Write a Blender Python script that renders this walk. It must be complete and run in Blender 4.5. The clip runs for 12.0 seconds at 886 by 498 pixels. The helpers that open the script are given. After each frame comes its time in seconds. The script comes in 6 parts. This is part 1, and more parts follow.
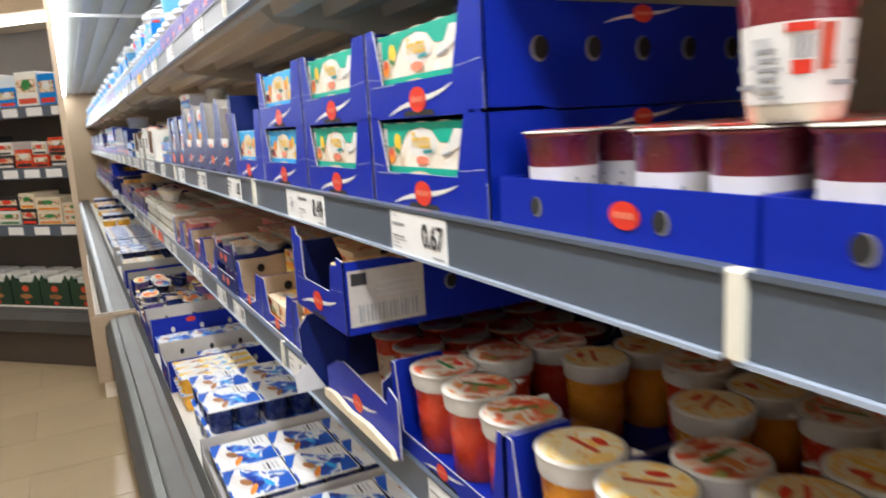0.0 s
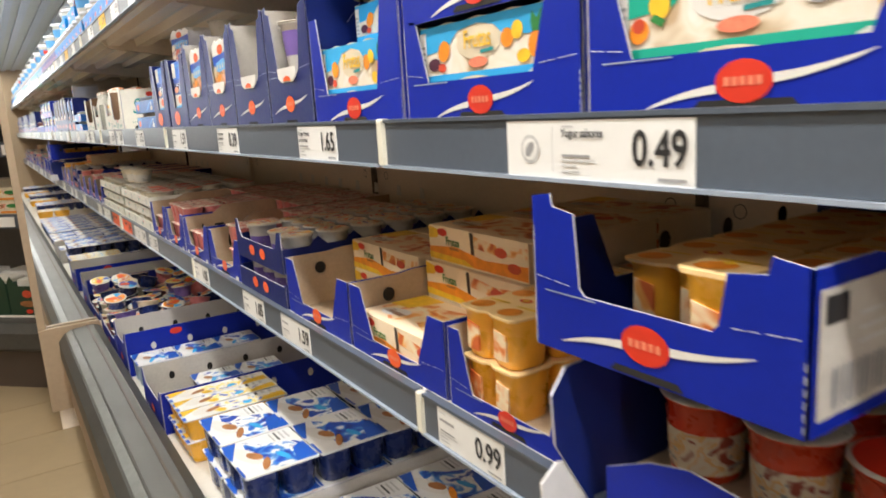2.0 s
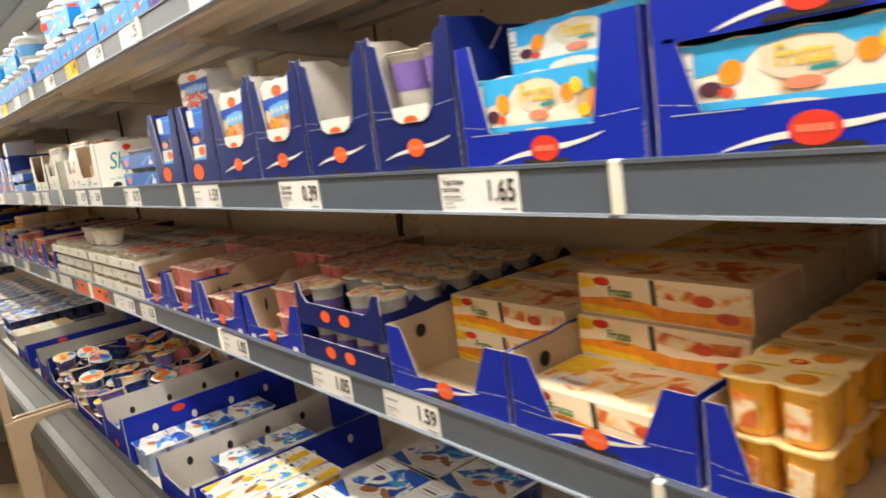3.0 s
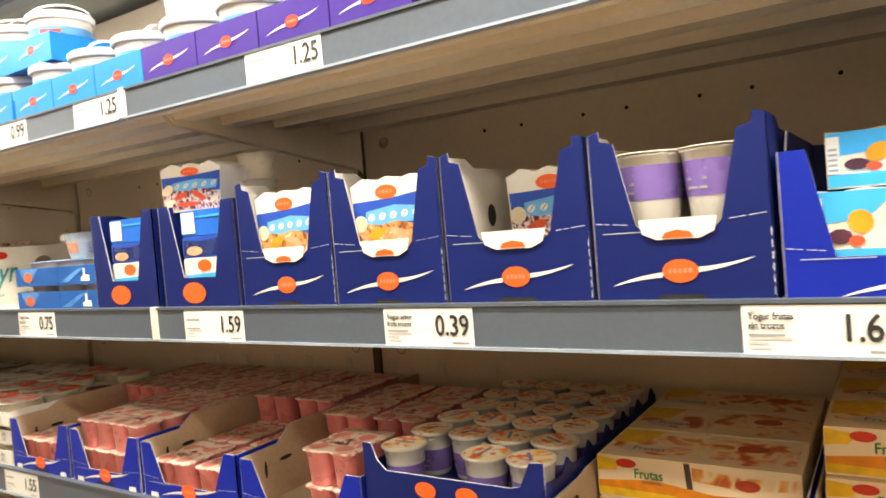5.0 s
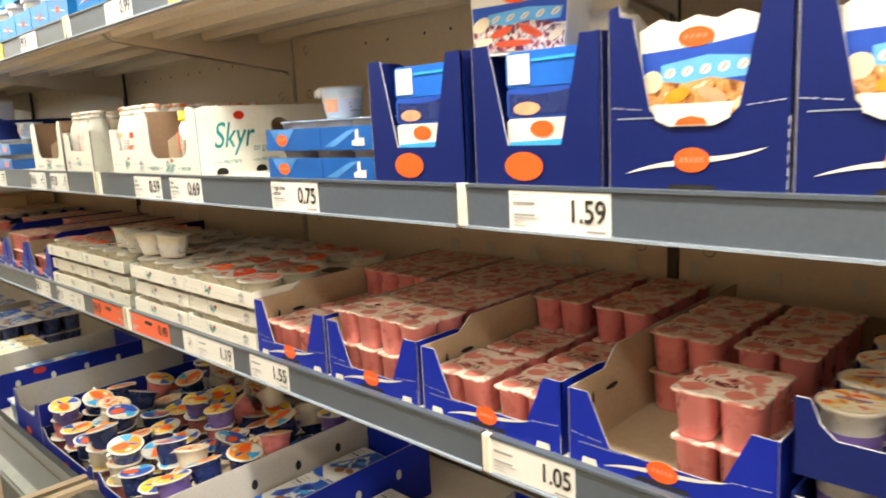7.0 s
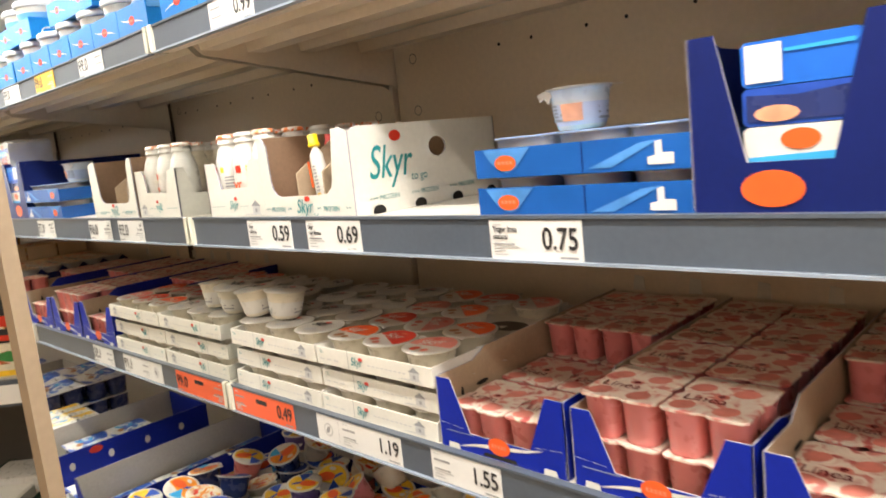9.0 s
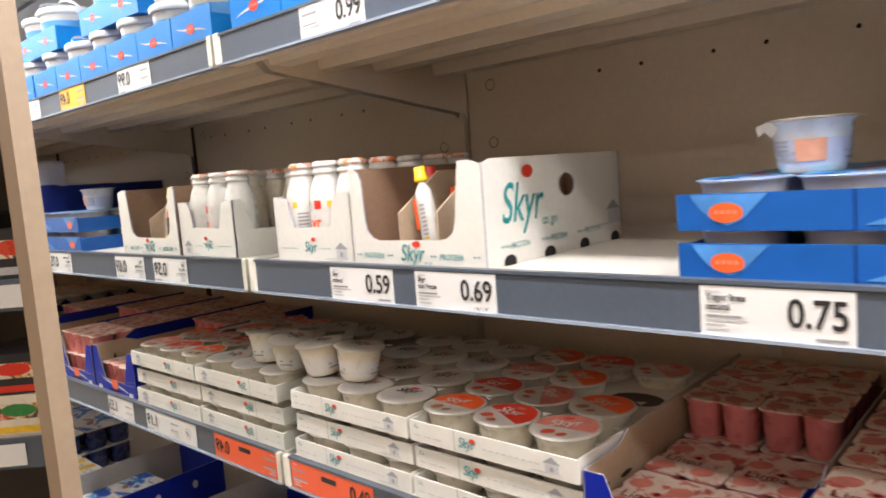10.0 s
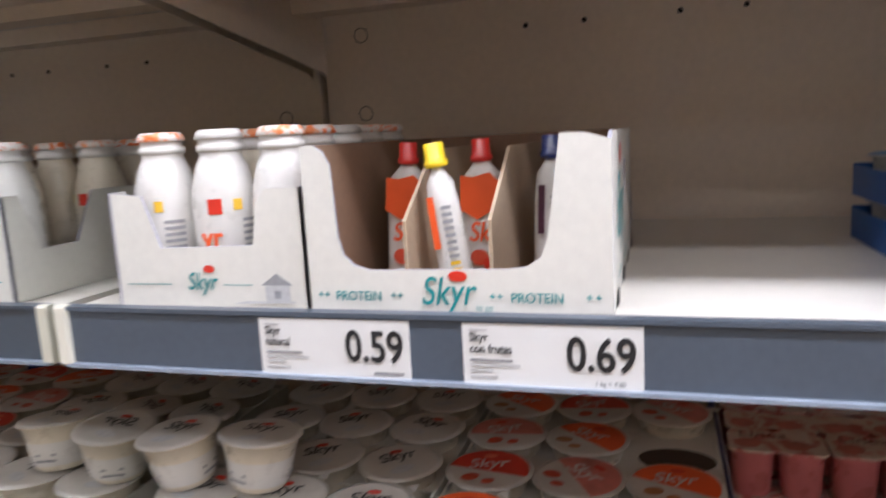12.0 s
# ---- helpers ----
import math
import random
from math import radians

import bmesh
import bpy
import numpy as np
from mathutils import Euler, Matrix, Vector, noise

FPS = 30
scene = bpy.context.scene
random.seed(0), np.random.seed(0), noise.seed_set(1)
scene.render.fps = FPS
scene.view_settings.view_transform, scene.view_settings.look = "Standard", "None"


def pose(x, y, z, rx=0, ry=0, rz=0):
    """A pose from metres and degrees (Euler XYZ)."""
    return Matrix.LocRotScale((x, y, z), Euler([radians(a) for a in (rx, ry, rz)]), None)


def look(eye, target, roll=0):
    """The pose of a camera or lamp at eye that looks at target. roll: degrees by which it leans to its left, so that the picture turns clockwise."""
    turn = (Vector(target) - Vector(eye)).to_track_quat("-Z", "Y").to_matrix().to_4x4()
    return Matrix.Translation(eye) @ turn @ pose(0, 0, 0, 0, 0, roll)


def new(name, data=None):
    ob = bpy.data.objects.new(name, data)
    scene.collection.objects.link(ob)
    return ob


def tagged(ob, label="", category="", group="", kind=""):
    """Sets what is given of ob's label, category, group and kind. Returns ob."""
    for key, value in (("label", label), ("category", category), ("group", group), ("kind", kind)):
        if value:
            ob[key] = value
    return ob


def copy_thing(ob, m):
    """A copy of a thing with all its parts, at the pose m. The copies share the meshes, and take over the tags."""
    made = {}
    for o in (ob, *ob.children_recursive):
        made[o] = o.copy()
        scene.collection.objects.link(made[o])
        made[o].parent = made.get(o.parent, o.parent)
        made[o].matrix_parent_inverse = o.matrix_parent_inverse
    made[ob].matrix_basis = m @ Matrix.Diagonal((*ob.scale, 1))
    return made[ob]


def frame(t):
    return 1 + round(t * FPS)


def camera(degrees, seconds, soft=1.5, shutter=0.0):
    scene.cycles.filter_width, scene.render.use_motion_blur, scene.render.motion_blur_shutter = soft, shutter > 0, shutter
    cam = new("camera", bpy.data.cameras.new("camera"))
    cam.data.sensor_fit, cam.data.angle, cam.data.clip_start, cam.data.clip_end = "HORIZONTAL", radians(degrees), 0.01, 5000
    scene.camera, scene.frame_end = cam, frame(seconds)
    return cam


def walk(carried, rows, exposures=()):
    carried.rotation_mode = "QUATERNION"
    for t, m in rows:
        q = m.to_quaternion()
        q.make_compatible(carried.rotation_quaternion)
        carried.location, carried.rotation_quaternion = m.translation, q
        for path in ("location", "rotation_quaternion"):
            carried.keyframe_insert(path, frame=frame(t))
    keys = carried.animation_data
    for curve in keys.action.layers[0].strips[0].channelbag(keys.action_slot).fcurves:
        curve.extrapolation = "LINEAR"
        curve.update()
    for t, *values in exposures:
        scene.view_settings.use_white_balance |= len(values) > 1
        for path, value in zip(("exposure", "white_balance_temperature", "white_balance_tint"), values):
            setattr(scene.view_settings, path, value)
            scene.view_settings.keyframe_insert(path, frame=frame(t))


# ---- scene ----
cam = camera(63.9, 12.0, 1.7, 0.4)
PATH = [
    (0, (-0.348, -4.044, 1.346), (0.554, -2.293, 0.998), -3.2),
    (0.5, (-0.329, -3.837, 1.315), (0.488, -2.027, 1.077), -1.5),
    (1, (-0.331, -3.679, 1.277), (0.558, -1.912, 0.978), -4.9),
    (1.5, (-0.38, -3.463, 1.251), (0.579, -1.752, 0.86), -4.6),
    (2, (-0.418, -3.298, 1.262), (0.621, -1.635, 0.868), -3.5),
    (2.5, (-0.451, -3.14, 1.295), (0.649, -1.499, 0.981), -4.9),
    (3, (-0.595, -2.952, 1.31), (0.636, -1.414, 0.962), -7.6),
    (3.5, (-0.703, -2.797, 1.312), (0.567, -1.275, 1.046), -5.4),
    (3.7, (-0.722, -2.742, 1.315), (0.564, -1.224, 1.106), -4.5),
    (5.3, (-0.782, -2.274, 1.36), (0.946, -1.272, 1.263), -5.3),
    (5.5, (-0.789, -2.221, 1.365), (0.938, -1.229, 1.185), -4.7),
    (6, (-0.806, -2.13, 1.347), (0.746, -0.892, 1.101), -4.0),
    (6.5, (-0.75, -2.007, 1.353), (0.705, -0.649, 1.156), -3.5),
    (7, (-0.699, -1.897, 1.334), (0.707, -0.52, 0.979), -3.0),
    (7.5, (-0.691, -1.803, 1.33), (0.613, -0.335, 0.948), -5.7),
    (7.7, (-0.702, -1.752, 1.341), (0.588, -0.267, 0.977), -7.5),
    (9.3, (-0.693, -1.277, 1.355), (0.782, 0.047, 1.09), -6.3),
    (9.5, (-0.678, -1.208, 1.366), (0.832, 0.086, 1.158), -7.2),
    (10, (-0.689, -1.077, 1.375), (0.782, 0.262, 1.161), -4.4),
    (10.5, (-0.705, -0.889, 1.361), (0.891, 0.277, 1.051), -6.5),
    (11, (-0.701, -0.733, 1.349), (0.935, 0.333, 0.917), -5.4),
    (11.5, (-0.59, -0.613, 1.398), (1.141, 0.283, 0.951), -8.9),
    (12, (-0.527, -0.545, 1.391), (1.361, 0.037, 1.076), -3.1),
]
walk(cam, [(t, look(eye, target, roll)) for t, eye, target, roll in PATH], exposures=[(0.0, -0.12, 6000, 10), (1.5, -0.10, 6200, 9), (2.5, -0.04, 6700, 9), (3.7, 0.22, 7000, 9), (5.5, 0.52, 7400, 7), (7.5, 0.48, 6900, 5), (9.5, 0.30, 6500, 13), (10.5, 0.0, 5900, 17), (12.0, -0.13, 5600, 18)])

# ---- world and lights ----
world = bpy.data.worlds.new("shop_world")
scene.world = world
world.use_nodes = True
world.node_tree.nodes["Background"].inputs[0].default_value = (0.9, 0.95, 1.0, 1)
world.node_tree.nodes["Background"].inputs[1].default_value = 0.02


def area_lamp(name, m, sx, sy, watts, colour=(1, 1, 1)):
    d = bpy.data.lights.new(name, "AREA")
    d.shape, d.size, d.size_y, d.energy, d.color = "RECTANGLE", sx, sy, watts, colour
    o = new(name, d)
    o.matrix_world = m
    return o


CANOPY_WATTS, AISLE_WATTS, AISLE_GLOW, CANOPY_GLOW, WINDOW_GLOW = 78.0, (72.0, 22.0, 24.0), 3.0, 12.0, 16.0
AISLE_ROWS = (-1.75, -3.45, -5.15)
WARM, COOL = (1.0, 0.93, 0.82), (1.0, 0.965, 0.9)
area_lamp("canopy_lamp", pose(-0.30, -4.4, 2.085, 0, 0, 0), 0.08, 8.6, CANOPY_WATTS, COOL)
for row_x, row_watts in zip(AISLE_ROWS, AISLE_WATTS):
    area_lamp("aisle_lamp", pose(row_x, -3.0, 3.12, 0, 0, 0), 0.16, 9.0, row_watts, WARM)

# ---- materials ----
MATS = {}


def mat(name, col, rough=0.5, vary=0.12, scale=40.0, bump=0.0, metal=0.0, coarse=4.0, coat=0.0, island=0.0):
    """A painted or printed surface: a base colour with grain and blotches at two sizes, and fine relief."""
    if name in MATS:
        return MATS[name]
    m = bpy.data.materials.new(name)
    m.use_nodes = True
    nt = m.node_tree
    b = nt.nodes["Principled BSDF"]
    tc = nt.nodes.new("ShaderNodeTexCoord")
    n1, n2 = nt.nodes.new("ShaderNodeTexNoise"), nt.nodes.new("ShaderNodeTexNoise")
    n1.inputs["Scale"].default_value, n2.inputs["Scale"].default_value = scale, coarse
    n1.inputs["Detail"].default_value = 4.0
    geo = nt.nodes.new("ShaderNodeNewGeometry")
    for n in (n1, n2):
        nt.links.new(geo.outputs["Position"], n.inputs["Vector"])
    add = nt.nodes.new("ShaderNodeMath")
    add.operation = "ADD"
    nt.links.new(n1.outputs[0], add.inputs[0])
    nt.links.new(n2.outputs[0], add.inputs[1])
    ramp = nt.nodes.new("ShaderNodeMapRange")
    ramp.inputs["From Min"].default_value, ramp.inputs["From Max"].default_value = 0.6, 1.4
    ramp.inputs["To Min"].default_value, ramp.inputs["To Max"].default_value = 1 - vary, 1 + vary
    nt.links.new(add.outputs[0], ramp.inputs["Value"])
    mul = nt.nodes.new("ShaderNodeVectorMath")
    mul.operation = "SCALE"
    mul.inputs[0].default_value = col
    nt.links.new(ramp.outputs[0], mul.inputs["Scale"])
    last = mul.outputs[0]
    if island:
        info = nt.nodes.new("ShaderNodeObjectInfo")
        hs = nt.nodes.new("ShaderNodeHueSaturation")
        mr = nt.nodes.new("ShaderNodeMapRange")
        mr.inputs["To Min"].default_value, mr.inputs["To Max"].default_value = 1 - island, 1 + island
        nt.links.new(info.outputs["Random"], mr.inputs["Value"])
        nt.links.new(mr.outputs[0], hs.inputs["Value"])
        nt.links.new(last, hs.inputs["Color"])
        last = hs.outputs[0]
    nt.links.new(last, b.inputs["Base Color"])
    rr = nt.nodes.new("ShaderNodeMapRange")
    rr.inputs["To Min"].default_value, rr.inputs["To Max"].default_value = max(rough - 0.08, 0.02), min(rough + 0.1, 1)
    nt.links.new(n1.outputs[0], rr.inputs["Value"])
    nt.links.new(rr.outputs[0], b.inputs["Roughness"])
    b.inputs["Metallic"].default_value = metal
    b.inputs["Coat Weight"].default_value = coat
    if bump:
        bp = nt.nodes.new("ShaderNodeBump")
        bp.inputs["Strength"].default_value, bp.inputs["Distance"].default_value = bump, 0.001
        nt.links.new(n1.outputs[0], bp.inputs["Height"])
        nt.links.new(bp.outputs[0], b.inputs["Normal"])
    MATS[name] = m
    return m


def glow(name, col, strength):
    m = bpy.data.materials.new(name)
    m.use_nodes = True
    b = m.node_tree.nodes["Principled BSDF"]
    b.inputs["Base Color"].default_value = (*col, 1)
    b.inputs["Emission Color"].default_value = (*col, 1)
    b.inputs["Emission Strength"].default_value = strength
    return m


CREAM = mat("cream_enamel", (0.82, 0.71, 0.58), 0.45, 0.06, 90, 0.04, coarse=2)
PLATE = mat("shelf_plate_enamel", (0.74, 0.70, 0.63), 0.38, 0.06, 70, 0.03, coarse=3)
RAIL = mat("slate_grey_plastic", (0.086, 0.105, 0.135), 0.32, 0.10, 120, 0.05, coarse=6)
LIP = mat("pale_grey_plastic", (0.30, 0.35, 0.43), 0.3, 0.08, 90)
CAP = mat("ivory_plastic", (0.74, 0.71, 0.60), 0.4, 0.06)
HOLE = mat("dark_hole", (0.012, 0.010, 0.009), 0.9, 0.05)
BUMPER = mat("worn_grey_rubber", (0.050, 0.049, 0.044), 0.50, 0.28, 60, 0.15, coarse=5)
# paler tone that paints the highlight along the bumper's edge
BUMPLINE = mat("bumper_highlight", (0.17, 0.18, 0.175), 0.4, 0.3, 60)
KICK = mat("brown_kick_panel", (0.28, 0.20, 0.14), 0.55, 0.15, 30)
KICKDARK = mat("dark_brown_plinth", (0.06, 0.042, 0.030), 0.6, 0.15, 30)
PANELWOOD = mat("pale_beech_edge", (0.36, 0.265, 0.175), 0.5, 0.10, 60, 0.06, coarse=3)
STEEL = mat("brushed_steel", (0.45, 0.45, 0.45), 0.3, 0.12, 150, 0.1, metal=1.0)
CANOPY = mat("canopy_grey", (0.42, 0.45, 0.44), 0.5, 0.08)
TILE = mat("beige_floor_tile", (0.33, 0.25, 0.15), 0.33, 0.10, 30, 0.05, coarse=3, island=0.06)
GROUT = mat("grey_grout", (0.24, 0.185, 0.115), 0.8, 0.15)
WALL = mat("warm_wall_paint", (0.62, 0.48, 0.32), 0.8, 0.06, 60, 0.05)
CEIL = mat("ceiling_paint", (0.66, 0.60, 0.52), 0.85, 0.05)
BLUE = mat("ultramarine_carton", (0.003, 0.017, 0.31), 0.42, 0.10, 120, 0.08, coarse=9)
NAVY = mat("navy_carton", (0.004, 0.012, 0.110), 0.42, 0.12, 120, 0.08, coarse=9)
CYAN = mat("sky_blue_carton", (0.004, 0.20, 0.60), 0.40, 0.10, 120, 0.06)
TRAYBLUE = mat("mid_blue_tray", (0.003, 0.085, 0.35), 0.40, 0.25, 14, 0.06)
VIOLET = mat("violet_carton", (0.045, 0.015, 0.22), 0.42, 0.10)
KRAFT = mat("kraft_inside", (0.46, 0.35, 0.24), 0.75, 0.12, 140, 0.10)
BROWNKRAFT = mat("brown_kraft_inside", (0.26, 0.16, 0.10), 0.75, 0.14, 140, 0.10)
GREYCARD = mat("grey_board_inside", (0.50, 0.47, 0.43), 0.75, 0.10, 140, 0.10)
EDGE = mat("torn_card_edge", (0.36, 0.35, 0.40), 0.8, 0.6, 300)
WORNLINE = mat("worn_fold_line", (0.40, 0.42, 0.55), 0.7, 0.6, 400)
WORNHOLE = mat("cut_hole_edge", (0.17, 0.17, 0.20), 0.7, 0.3, 200)
WHITECARD = mat("white_carton", (0.70, 0.68, 0.62), 0.55, 0.06, 110, 0.06)
RED = mat("red_oval_print", (0.62, 0.035, 0.015), 0.4, 0.10)
PALELOGO = mat("pale_red_print", (0.74, 0.22, 0.13), 0.4, 0.3, 200)
ORANGE = mat("orange_oval_print", (0.80, 0.11, 0.02), 0.4, 0.10)
WHITE = mat("white_print", (0.68, 0.66, 0.63), 0.45, 0.05)
PAPER = mat("label_paper", (0.76, 0.755, 0.74), 0.5, 0.03)
ORANGEPAPER = mat("orange_label_paper", (0.86, 0.13, 0.045), 0.5, 0.05)
YELLOWPAPER = mat("yellow_label_paper", (0.86, 0.48, 0.03), 0.5, 0.05)
INK = mat("black_ink", (0.02, 0.02, 0.022), 0.5, 0.1)
GREYINK = mat("grey_ink", (0.30, 0.30, 0.31), 0.5, 0.2, 200)
PALEINK = mat("pale_grey_ink", (0.52, 0.52, 0.52), 0.5, 0.2, 200)
TEAL = mat("teal_print", (0.015, 0.24, 0.25), 0.45, 0.1)
GREEN = mat("sea_green_print", (0.01, 0.36, 0.25), 0.4, 0.1)
SKYRLID = mat("matt_skyr_foil", (0.56, 0.53, 0.48), 0.4, 0.10, 60, 0.08)
SKY = mat("sky_print", (0.03, 0.36, 0.72), 0.4, 0.12, 30)
CREAMPRINT = mat("cream_print", (0.66, 0.57, 0.42), 0.45, 0.18, 30)
FRUITRED = mat("fruit_red_print", (0.55, 0.07, 0.03), 0.4, 0.3, 60)
FRUITORANGE = mat("fruit_orange_print", (0.78, 0.26, 0.02), 0.4, 0.3, 60)
FRUITYELLOW = mat("fruit_yellow_print", (0.80, 0.50, 0.03), 0.4, 0.3, 60)
FRUITDARK = mat("berry_print", (0.07, 0.02, 0.04), 0.4, 0.3, 60)
LEAF = mat("leaf_print", (0.03, 0.20, 0.05), 0.4, 0.3, 60)
ROYAL = mat("royal_blue_print", (0.015, 0.07, 0.42), 0.4, 0.12)
BROWNPRINT = mat("walnut_brown_print", (0.36, 0.15, 0.05), 0.45, 0.4, 50)
POTWHITE = mat("white_pot_plastic", (0.67, 0.65, 0.61), 0.28, 0.05, 60, coat=0.2)
POTIVORY = mat("ivory_pot_plastic", (0.70, 0.63, 0.50), 0.28, 0.06, 60, coat=0.2)
POTPINK = mat("pink_pot_plastic", (0.78, 0.25, 0.25), 0.28, 0.12, 40, coat=0.2, island=0.10)
POTRED = mat("red_pot_plastic", (0.60, 0.055, 0.02), 0.26, 0.12, 40, coat=0.2)
POTORANGE = mat("orange_pot_plastic", (0.86, 0.34, 0.02), 0.26, 0.12, 40, coat=0.2)
POTYELLOW = mat("yellow_pot_plastic", (0.95, 0.48, 0.04), 0.28, 0.14, 40, coat=0.2)
POTPURPLE = mat("purple_pot_plastic", (0.20, 0.13, 0.42), 0.28, 0.12, 40, coat=0.2)
POTNAVY = mat("navy_pot_plastic", (0.02, 0.035, 0.15), 0.26, 0.12, 40, coat=0.2)
POTMAROON = mat("maroon_pot_plastic", (0.19, 0.025, 0.03), 0.26, 0.12, 40, coat=0.2)
FOIL = mat("foil_lid", (0.66, 0.60, 0.52), 0.30, 0.10, 60, 0.15, metal=0.25, island=0.08)
FOILPINK = mat("pink_foil_lid", (0.74, 0.55, 0.47), 0.34, 0.20, 30, 0.15, island=0.10)
PINKPIC = mat("pink_berry_print", (0.62, 0.20, 0.16), 0.4, 0.35, 50)
CREAMPOT = mat("pale_yellow_foil", (0.88, 0.62, 0.30), 0.35, 0.15, 40, 0.1)
YELLOWCAP = mat("yellow_cap_plastic", (0.84, 0.60, 0.01), 0.3, 0.05, coat=0.2)
REDCAP = mat("red_cap_plastic", (0.60, 0.03, 0.02), 0.3, 0.05, coat=0.2)
DARKGREEN = mat("dark_green_crate", (0.012, 0.04, 0.02), 0.5, 0.15)


def busy(name, cols, scale=70.0, rough=0.4):
    """A printed picture too fine to read: patches of several inks."""
    m = bpy.data.materials.new(name)
    m.use_nodes = True
    nt = m.node_tree
    b = nt.nodes["Principled BSDF"]
    geo, n = nt.nodes.new("ShaderNodeNewGeometry"), nt.nodes.new("ShaderNodeTexNoise")
    n.inputs["Scale"].default_value, n.inputs["Detail"].default_value = scale, 2.5
    n.inputs["Distortion"].default_value = 0.6
    nt.links.new(geo.outputs["Position"], n.inputs["Vector"])
    r = nt.nodes.new("ShaderNodeValToRGB")
    k = len(cols)
    el = r.color_ramp.elements
    while len(el) < k:
        el.new(0.5)
    for i, c in enumerate(cols):
        el[i].position = 0.34 + 0.30 * i / (k - 1)
        el[i].color = (*c, 1)
    nt.links.new(n.outputs[0], r.inputs[0])
    nt.links.new(r.outputs[0], b.inputs["Base Color"])
    b.inputs["Roughness"].default_value = rough
    return m


BUSYCREAM = busy("busy_cream_print", [(0.30, 0.05, 0.03), (0.70, 0.60, 0.46), (0.74, 0.66, 0.52), (0.72, 0.40, 0.10), (0.70, 0.62, 0.50)], 55)
BUSYLID = busy("busy_lid_print", [(0.62, 0.10, 0.04), (0.72, 0.62, 0.48), (0.76, 0.70, 0.58), (0.74, 0.66, 0.50), (0.76, 0.45, 0.08), (0.66, 0.12, 0.05)], 42)
BUSYREDCUP = busy("busy_red_cup_print", [(0.30, 0.32, 0.08), (0.62, 0.07, 0.03), (0.70, 0.20, 0.08), (0.72, 0.62, 0.50), (0.76, 0.70, 0.60), (0.72, 0.26, 0.06)], 30)
BUSYGOLDCUP = busy("busy_gold_cup_print", [(0.62, 0.12, 0.03), (0.80, 0.56, 0.16), (0.78, 0.70, 0.50), (0.80, 0.66, 0.32), (0.82, 0.46, 0.07), (0.78, 0.70, 0.52)], 30)
CAPFOIL = busy("orange_cap_foil", [(0.80, 0.16, 0.03), (0.80, 0.28, 0.10), (0.76, 0.70, 0.64), (0.78, 0.74, 0.70), (0.80, 0.20, 0.05)], 60)
BUSYPINK = busy("busy_pink_print", [(0.50, 0.10, 0.09), (0.70, 0.50, 0.42), (0.74, 0.64, 0.55), (0.72, 0.57, 0.49), (0.60, 0.20, 0.17)], 38)
BUSYBLUE = busy("busy_blue_print", [(0.008, 0.02, 0.20), (0.01, 0.05, 0.42), (0.01, 0.10, 0.55), (0.10, 0.30, 0.66), (0.78, 0.79, 0.80), (0.80, 0.80, 0.80), (0.01, 0.06, 0.40)], 20)
BUSYSTRIPE = busy("busy_stripe_print", [(0.01, 0.06, 0.42), (0.80, 0.80, 0.78), (0.82, 0.80, 0.74), (0.86, 0.62, 0.04), (0.80, 0.78, 0.72), (0.02, 0.12, 0.55)], 24)
BUSYPOUCH = busy("busy_pouch_print", [(0.55, 0.03, 0.02), (0.80, 0.16, 0.03), (0.80, 0.76, 0.70), (0.80, 0.78, 0.74), (0.75, 0.10, 0.03)], 40)
BUSYSAND = busy("busy_sand_print", [(0.50, 0.36, 0.22), (0.68, 0.58, 0.44), (0.76, 0.70, 0.60), (0.74, 0.66, 0.54), (0.78, 0.74, 0.68)], 22)
BUSYPEACH = busy("busy_peach_print", [(0.50, 0.09, 0.03), (0.74, 0.22, 0.05), (0.86, 0.62, 0.38), (0.88, 0.74, 0.52), (0.84, 0.40, 0.10), (0.62, 0.14, 0.04)], 20)
BUSYWALNUT = busy("busy_walnut_print", [(0.18, 0.06, 0.02), (0.48, 0.19, 0.05), (0.62, 0.34, 0.14), (0.64, 0.19, 0.05), (0.70, 0.56, 0.40)], 70)
BUSYBERRY = busy("busy_berry_print", [(0.05, 0.01, 0.03), (0.25, 0.04, 0.08), (0.70, 0.66, 0.62), (0.10, 0.02, 0.06)], 90)
BUSYFRUIT = busy("busy_fruit_print", [(0.03, 0.10, 0.40), (0.80, 0.46, 0.04), (0.78, 0.74, 0.66), (0.80, 0.24, 0.02), (0.05, 0.30, 0.60), (0.80, 0.60, 0.10)], 60)
BUSYFOOD = busy("busy_food_print", [(0.04, 0.12, 0.03), (0.60, 0.08, 0.03), (0.70, 0.66, 0.56), (0.66, 0.60, 0.46), (0.62, 0.34, 0.06), (0.06, 0.06, 0.07)], 34)
for m_ in (BLUE, NAVY, VIOLET, CYAN):
    m_.node_tree.nodes["Principled BSDF"].inputs["Specular IOR Level"].default_value = 0.28
LAMPGLOW = glow("lamp_tube", COOL, CANOPY_GLOW)
AISLEGLOW = glow("ceiling_tube", WARM, AISLE_GLOW)
WINGLOW = glow("bright_street", (0.95, 0.98, 1.0), WINDOW_GLOW)
MIRROR = bpy.data.materials.new("mirror_glass")
MIRROR.use_nodes = True
for k, v in (("Metallic", 1.0), ("Roughness", 0.015), ("Base Color", (0.86, 0.87, 0.85, 1))):
    MIRROR.node_tree.nodes["Principled BSDF"].inputs[k].default_value = v


